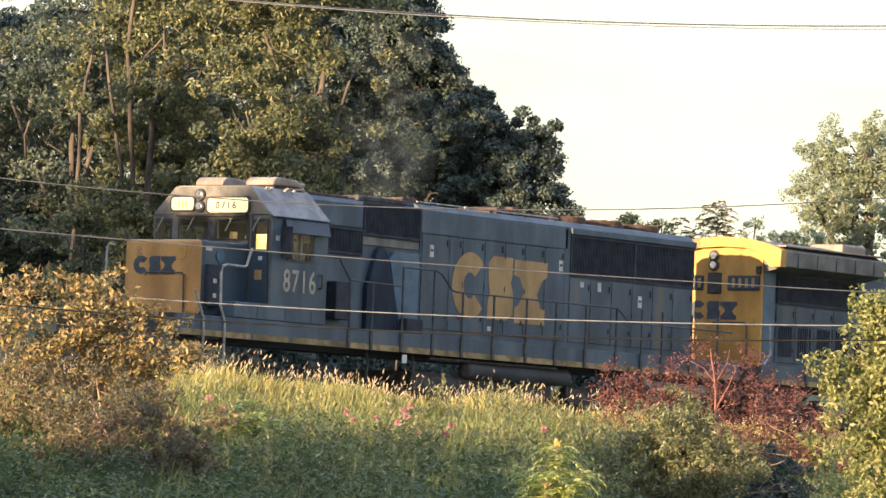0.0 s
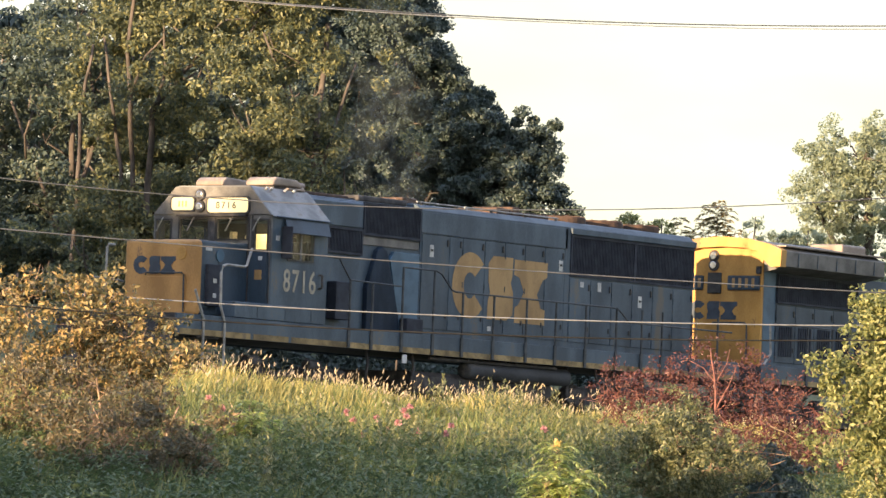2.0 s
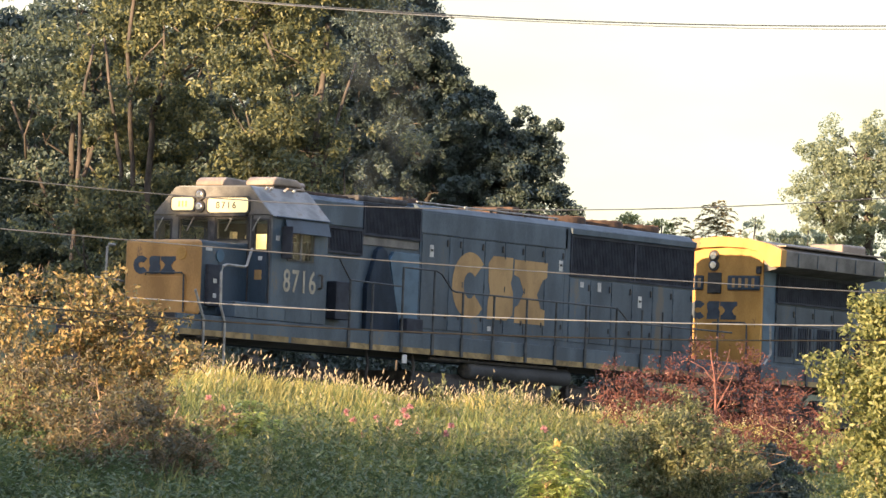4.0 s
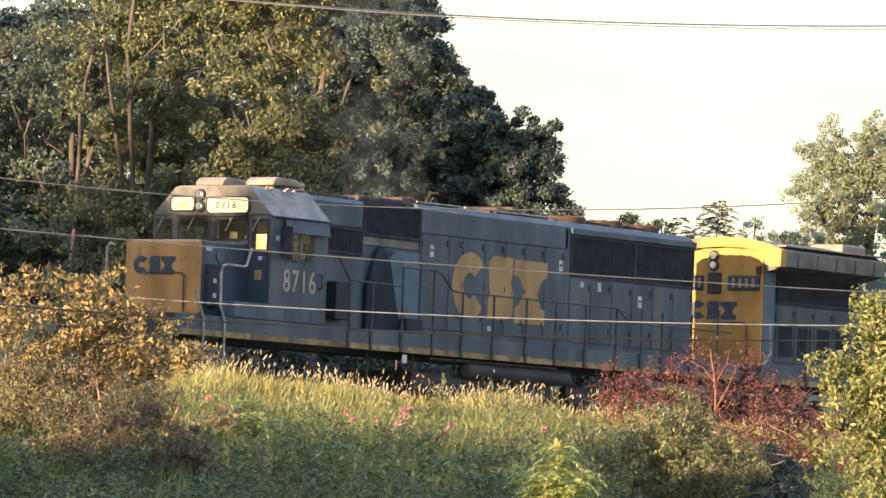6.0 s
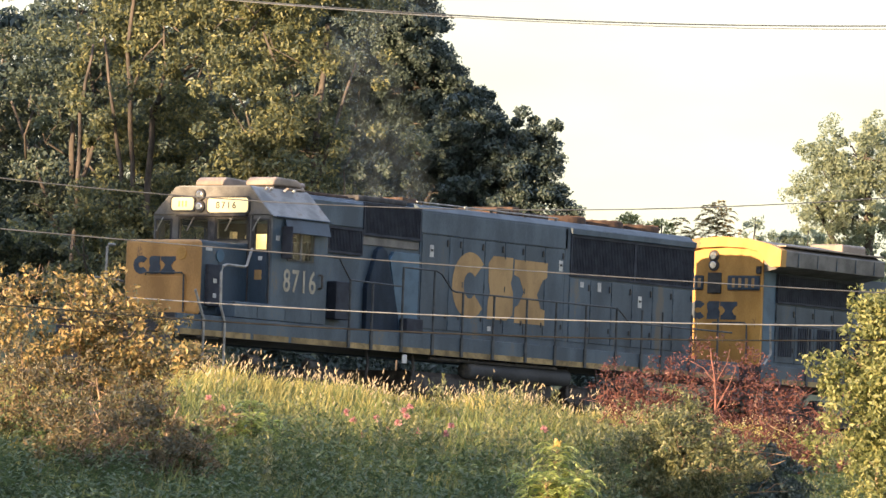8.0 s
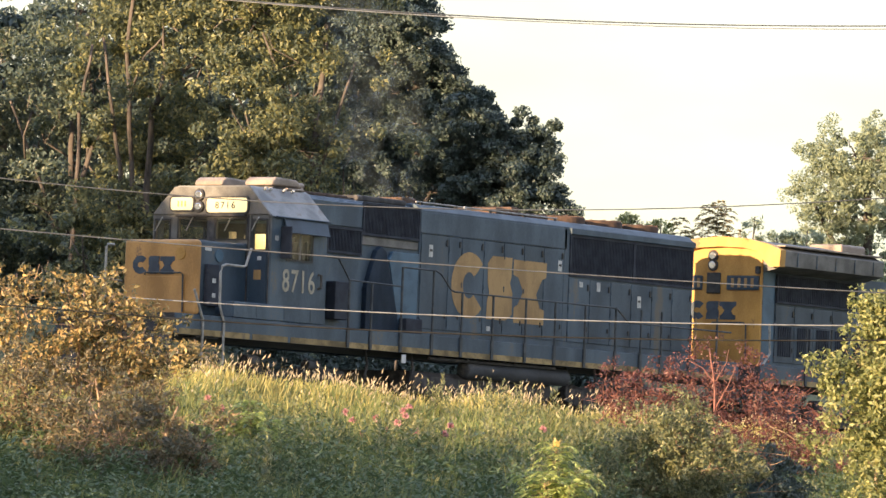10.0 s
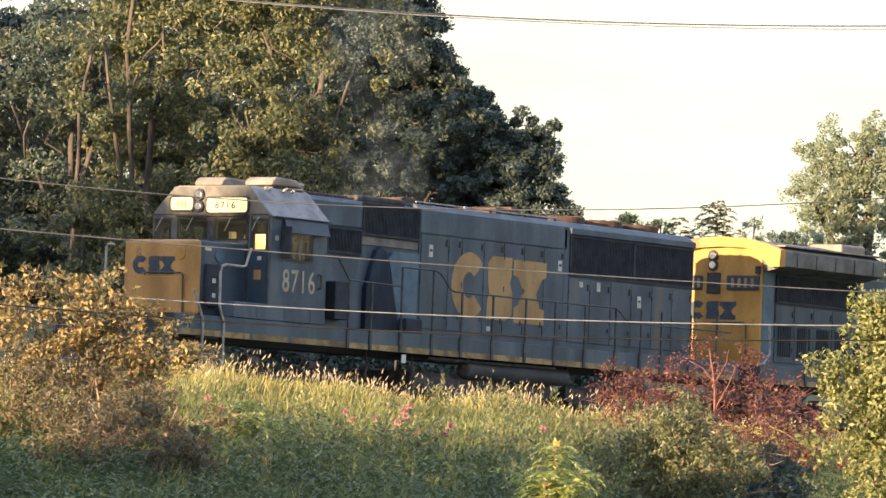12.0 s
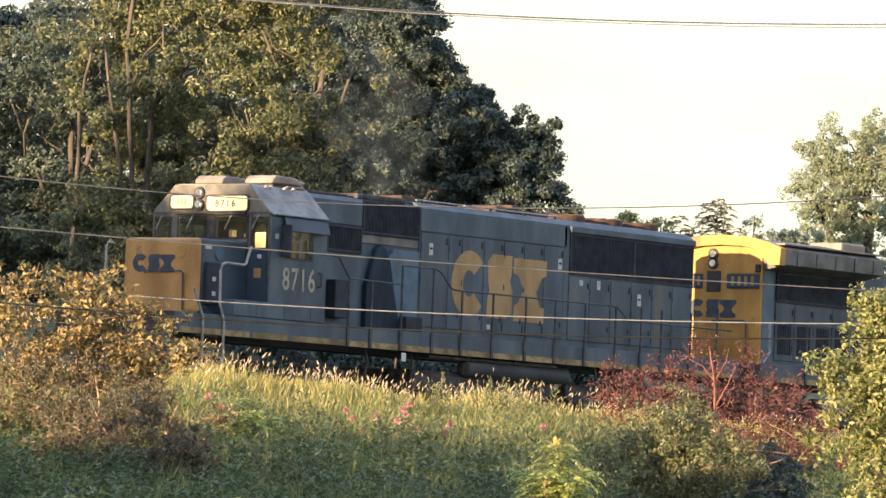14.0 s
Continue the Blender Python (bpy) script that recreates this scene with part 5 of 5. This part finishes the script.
    rows = ((-42, 0.6, 4.6, 2.2, 4.3), (-43, 2.6, 4.7, 2.2, 4.3), (-44, -1.6, 4.5, 1.8, 4.1), (-46, 4.6, 5.1, 2.2, 4.4), (-52, -19.4, -0.8, 1.6, 1.5), (-52, -24.6, 0.0, 1.7, 2.0), (-52, -26.6, -0.4, 1.6, 2.0), (-46, 10.8, 7.8, 2.8, 6.8), (-48, 16.2, 8.4, 3.0, 7.4), (-50, 22, 9.6, 3.2, 8.6), (-52, 28, 9.0, 3.2, 7.7), (-54, 34, 7.6, 3.0, 6.4))
    for i, (x, y, z, w, h) in enumerate(rows):
        d = Vector((x, y, 0)) - EYE
        rt, aw = d.x * SIN - d.y * COS, d.x * COS + d.y * SIN
        tree("tree", rt, aw, [(0, 0, z, w, w, h)], [[0.2, (0, 0, z - h - 4), (0, 0, z), (0.1, 0, z + h * 0.7)]], 460, 64, 0.34, 0.6, LEAF_TREE, "unseen tree added beside the railway line to cast shade", 90 + i, group=g, per_bough=1.0)


def build_dead_branches():
    """Bare fallen boughs in the hollow below the red shrub."""
    r = rng(66)
    base = spot(4.75, 88)
    base.z = float(ground_z(base.x, base.y))
    e = empty("fallen_branch", Matrix.Translation(base), "bare tan fallen branches lying in the brush", "branch")
    top = EYE.z + (882 - 820 + 100) / 10500 * 88 - base.z
    across, up = Vector((SIN, -COS, 0)), Vector((0, 0, 1))
    for u0, v0, u1, v1, rad in ((-0.3, -0.12, 0.45, 0.18, 0.013), (-0.3, -0.32, 0.5, -0.28, 0.014), (0.05, -0.3, 0.3, 0.05, 0.009), (0.15, -0.3, 0.5, -0.1, 0.009), (-0.35, 0.3, 0.6, 0.24, 0.010), (0.2, 0.68, 0.75, 0.42, 0.011)):
        bm = bmesh.new()
        limb(bm, r, across * u0 + up * (top + v0), across * u1 + up * (top + v1), rad, 0.012, 6, 0.3)
        part("bough", bm, TWIG_TAN, e, smooth=True)


def build_grass():
    r = rng(70)
    def scatter(n, a0, a1, bias=1.0):
        right = r.uniform(-9.5, 9.5, n)
        away = a0 + (a1 - a0) * r.uniform(0, 1, n) ** bias
        x = EYE.x + away * COS + right * SIN
        y = EYE.y + away * SIN - right * COS
        keep = y < -4.2
        x, y = x[keep], y[keep]
        return x, y, ground_z(x, y)
    # blades: three corners and a tip, bent over
    x, y, z = scatter(150000, 76, 124, 0.7)
    n = len(x)
    h = r.uniform(0.28, 0.68, n) * (0.85 + 0.25 * np.sin(x * 1.3 + 0.5) * np.sin(y * 1.7))
    lean = unit(np.stack([r.normal(size=n) + 0.5, r.normal(size=n) * 0.8, np.zeros(n)], 1)) * (h * r.uniform(0.1, 0.55, n))[:, None]
    wide = unit(np.stack([r.normal(size=n), r.normal(size=n), np.zeros(n)], 1)) * r.uniform(0.008, 0.018, n)[:, None]
    root = np.stack([x, y, z - 0.03], 1)
    mid = root + lean * 0.35 + np.stack([0 * h, 0 * h, h * 0.62], 1)
    tip = root + lean + np.stack([0 * h, 0 * h, h], 1)
    v = np.stack([root - wide, root + wide, mid + wide * 0.8, mid - wide * 0.8, tip], 1).reshape(-1, 3)
    dry = r.uniform(size=n) < np.clip((y + 14.5 + 1.2 * np.sin(x * 0.8)) / 6.0, 0.04, 0.7)
    for sel, mat_, text in ((~dry, GRASS, "tall uncut green grass on the slope"), (dry, GRASS_DRY_SUNLIT, "tall dry straw-coloured grass along the crest, brightened to look sunlit")):
        k = np.nonzero(sel)[0]
        vv = v.reshape(-1, 5, 3)[k].reshape(-1, 3)
        i = np.arange(len(k)) * 5
        ff = np.concatenate([np.stack([i, i + 1, i + 2], 1), np.stack([i, i + 2, i + 3], 1), np.stack([i + 3, i + 2, i + 4], 1)])
        tagged(soup("grass", vv, ff, mat_), text, "grass", kind="stuff")
    # seed heads on the taller blades
    pick = (r.uniform(size=n) < 0.24) & (y > -11.5 + 2.0 * r.normal(size=n)) & (h > 0.5)
    t2 = tip[pick]
    m = len(t2)
    v, f = leaf_arrays(t2 + np.array([0, 0, 0.05]), np.stack([r.normal(size=m) * 0.4 + 0.3, r.normal(size=m) * 0.4, np.ones(m)], 1), unit(r.normal(size=(m, 3))), r.uniform(0.07, 0.15, m), r.uniform(0.02, 0.036, m), 0.4)
    tagged(soup("grass_seed_heads", v, f, SEED), "pale pinkish seed heads above the grass", "grass", kind="stuff")
    # tall stalks with pale heads that stand over the crest
    n = 1900
    right, away = r.uniform(-9, 8, n), r.uniform(104, 119, n)
    x, y = EYE.x + away * COS + right * SIN, EYE.y + away * SIN - right * COS
    keep = (y < -4.4) & (y > -11) & (np.sin(x * 1.9) + np.sin(y * 2.3 + x) + r.normal(size=n) * 0.8 > -0.2)
    x, y = x[keep], y[keep]
    n = len(x)
    root = np.stack([x, y, ground_z(x, y)], 1)
    h = r.uniform(0.55, 0.9, n)
    lean = np.stack([r.normal(size=n) * 0.10 + 0.10, r.normal(size=n) * 0.08, h], 1)
    tip = root + lean
    wide = unit(np.stack([r.normal(size=n), r.normal(size=n), np.zeros(n)], 1)) * 0.005
    v = np.stack([root - wide, root + wide, tip], 1).reshape(-1, 3)
    tagged(soup("grass_stalks", v, np.arange(3 * n).reshape(-1, 3), GRASS_DRY_SUNLIT), "thin dry stalks standing over the grass", "grass", kind="stuff")
    v, f = leaf_arrays(tip, lean * 0.6 + np.stack([r.normal(size=n) * 0.2 + 0.15, r.normal(size=n) * 0.2, 0 * h], 1), unit(r.normal(size=(n, 3))), r.uniform(0.08, 0.16, n), r.uniform(0.02, 0.034, n), 0.5)
    tagged(soup("grass_seed_heads", v, f, SEED), "pale feathery seed heads on tall stalks", "grass", kind="stuff")
    # leafy weeds over the lower slope
    x, y, z = scatter(2600, 64, 112, 0.9)
    low = y < -17.5 + 1.5 * np.sin(x * 0.9) + r.normal(size=len(x))
    x, y = x[low], y[low]
    n = 8 * len(x)
    x, y = np.repeat(x, 8) + r.normal(size=n) * 0.16, np.repeat(y, 8) + r.normal(size=n) * 0.16
    z = ground_z(x, y)
    per = 16
    k = np.repeat(np.arange(n), per)
    hgt = np.repeat(r.uniform(0.35, 0.8, n // 8), 8) * r.uniform(0.7, 1.1, n)
    lev = r.uniform(0.15, 1.0, len(k))
    ang = r.uniform(0, 6.2832, len(k))
    outw = np.stack([np.cos(ang), np.sin(ang), 0.35 + 0 * ang], 1)
    c = np.stack([x[k], y[k], z[k] + hgt[k] * lev], 1) + outw * 0.05
    ln = r.uniform(0.07, 0.15, len(k))
    v, f = leaf_arrays(c, outw + r.normal(size=c.shape) * 0.25, np.array([0, 0, 1.0]) + r.normal(size=c.shape) * 0.35, ln, ln * 0.3)
    tagged(soup("weeds", v, f, LEAF_WEED), "leafy green weeds covering the lower slope", "weeds", kind="stuff")


def build_tall_weeds():
    """Lance-leaved weeds that stand over the grass in loose stands."""
    r = rng(75)
    n = 420
    right, away = r.uniform(-5.5, 6.5, n), r.uniform(84, 110, n)
    x, y = EYE.x + away * COS + right * SIN, EYE.y + away * SIN - right * COS
    keep = (y < -11.5) & (np.sin(x * 0.55) + np.sin(y * 0.7 + 1.0) > -0.3)
    x, y = x[keep], y[keep]
    n = len(x) * 4
    x, y = np.repeat(x, 4) + r.normal(size=n) * 0.12, np.repeat(y, 4) + r.normal(size=n) * 0.12
    z = ground_z(x, y)
    hgt = r.uniform(0.55, 1.0, n)
    per = 18
    k = np.repeat(np.arange(n), per)
    lev = np.tile(np.linspace(0.25, 1.0, per), n)
    ang = r.uniform(0, 6.2832, len(k))
    outw = np.stack([np.cos(ang), np.sin(ang), 0.5 + 0.6 * lev], 1)
    ln = r.uniform(0.09, 0.16, len(k)) * (1.15 - 0.55 * lev)
    c = np.stack([x[k], y[k], z[k] + hgt[k] * lev], 1) + unit(outw) * (ln * 0.5)[:, None]
    v, f = leaf_arrays(c, outw, np.array([0, 0, 1.0]) + r.normal(size=c.shape) * 0.3, ln, ln * 0.33)
    tagged(soup("tall_weeds", v, f, LEAF_OLIVE), "tall yellow-green weeds standing in the grass", "weeds", kind="stuff")


def build_flowers():
    r = rng(80)
    for rt, aw, z in ((-1.23, 98, -0.92), (-0.81, 98, -0.83), (-0.54, 98, -0.5), (-0.5, 97.5, -0.6), (0.17, 98, -0.85), (-3.77, 98, -0.41), (-1.37, 98, -0.69), (1.78, 98, -0.71), (-0.3, 98, -0.84), (-1.5, 98.5, -0.55), (-1.0, 99, -0.62), (-0.62, 97, -0.72), (-0.45, 98.6, -0.42), (0.25, 99, -0.7), (-3.5, 97, -0.6)):
        base = spot(rt, aw - 0.0)
        gz = float(ground_z(base.x, base.y))
        base.z = gz
        e = empty("wildflower", Matrix.Translation(base), "pink wildflower head on a thin green stem", "flower", "pink wildflowers")
        h = max(z - gz, 0.3)
        part("stem", made(rod, [(0, 0, -0.02), (0.03, 0.0, h * 0.5), (0, 0, h)], 0.006, 5), LEAF_WEED, e)
        k = 34
        d = unit(r.normal(size=(k, 3)) + np.array([0, 0, 0.5]))
        v, f = leaf_arrays(np.array([0, 0, h]) + d * 0.035, d, unit(r.normal(size=(k, 3))), np.full(k, 0.085), np.full(k, 0.034))
        soup("blossom", v, f, PETAL).parent = e


build_trees()
build_shrubs()
build_dead_branches()
build_grass()
build_tall_weeds()
build_flowers()


# ---- overhead wires ----
def overhead_wire(rows, radius, material, label):
    """A wire through plan points (across, away, z), drawn on far beyond both ends."""
    a = np.array(rows, float)
    fit = np.polyfit(a[:, 0], a[:, 2], 2)
    aw = np.polyfit(a[:, 0], a[:, 1], 1)
    pts = [tuple(spot(x, np.polyval(aw, x), np.polyval(fit, x))) for x in np.linspace(-14, 14, 57)]
    tagged(part("overhead_wire", made(rod, pts, radius, 6), material, None), label, "wire", "overhead wires", "structure")


overhead_wire([(-2.67, 70, 3.64), (-1.33, 70, 3.59), (-0.11, 70, 3.55), (2.0, 70, 3.545), (5.12, 70, 3.62)], 0.008, WIRE, "grey overhead wire sagging across the view")
overhead_wire([(-2.67, 70.5, 3.68), (-0.11, 70.5, 3.565), (2.0, 70.5, 3.57), (5.12, 70.5, 3.625)], 0.006, WIRE_PALE, "thin pale overhead wire beside a grey one")
overhead_wire([(-5.63, 75, 1.71), (-3.55, 75, 1.60), (-1.19, 75, 1.55), (1.17, 75, 1.55), (3.31, 75, 1.69), (5.57, 75, 1.9)], 0.007, WIRE, "slack grey overhead wire")
overhead_wire([(-5.61, 75, 1.07), (-2.46, 75, 0.94), (1.48, 75, 0.78), (4.06, 75, 0.71), (5.62, 75, 0.70)], 0.008, WIRE, "grey overhead wire crossing before the train")
overhead_wire([(-6.54, 88, 0.86), (-3.69, 88, 0.78), (-1.51, 88, 0.73), (1.51, 88, 0.69), (3.78, 88, 0.73), (6.61, 88, 0.81)], 0.0095, WIRE_PALE, "bright bare overhead wire crossing before the train")
overhead_wire([(-4.6, 62, -0.39), (-1.65, 62, -0.48), (1.31, 62, -0.51), (2.79, 62, -0.48), (4.66, 62, -0.40)], 0.008, WIRE_DARK, "thin black overhead wire")


# ---- exhaust smoke ----
def build_smoke():
    puffs = []
    for i in range(16):
        r = rng(200 + i)
        k = 24
        q = np.clip(r.normal(size=(k, 3)), -1.7, 1.7) * np.array([0.40, 0.40, 0.5])
        d = r.uniform(0.6, 1.1, k)
        v, f = leaf_arrays(q, unit(r.normal(size=(k, 3))), unit(r.normal(size=(k, 3))), d, d * 0.9, 0.05)
        ob = soup("smoke_puff", v, f, SMOKE)
        tagged(ob, "thin blue-grey puff of exhaust smoke rising from the stack", "smoke", "exhaust puffs", "stuff")
        puffs.append(ob)
    return puffs


puffs = build_smoke()


def motions():
    stack = Vector((6.45, 0.0, 3.3))
    for i, ob in enumerate(puffs):
        r = rng(300 + i)
        start = -6.0 + i * 1.25
        drift = Vector((-0.10 + 0.06 * r.normal(), 0.05 + 0.06 * r.normal(), 0.72 + 0.06 * r.normal()))
        spin = r.uniform(-12, 12)
        def place(t):
            age = max(t - start, 0.0)
            p = stack + drift * age
            return pose(p.x, p.y, p.z, 0, 0, spin * age)
        times = sorted({0.0, 14.0, *[t for t in np.arange(0.5, 14.0, 1.5)], *([start] if 0 < start < 14 else [])})
        walk(ob, [(t, place(t)) for t in times])
    # foliage sways in a light wind
    for i, (crown, tall) in enumerate(CROWNS):
        r = rng(400 + i)
        lean = math.degrees(0.012 / tall) if tall > 4 else math.degrees(0.007 / tall)
        pace, a0, b0 = r.uniform(1.1, 1.8), r.uniform(0, 6.28), r.uniform(0, 6.28)
        rows = []
        for t in np.arange(0.0, 14.01, 0.7):
            gust = 0.7 + 0.5 * math.sin(0.45 * t + b0)
            rows.append((float(t), pose(0, 0, 0, lean * gust * math.sin(pace * t + a0), lean * gust * math.cos(0.83 * pace * t + b0), 0)))
        walk(crown, rows)


motions()
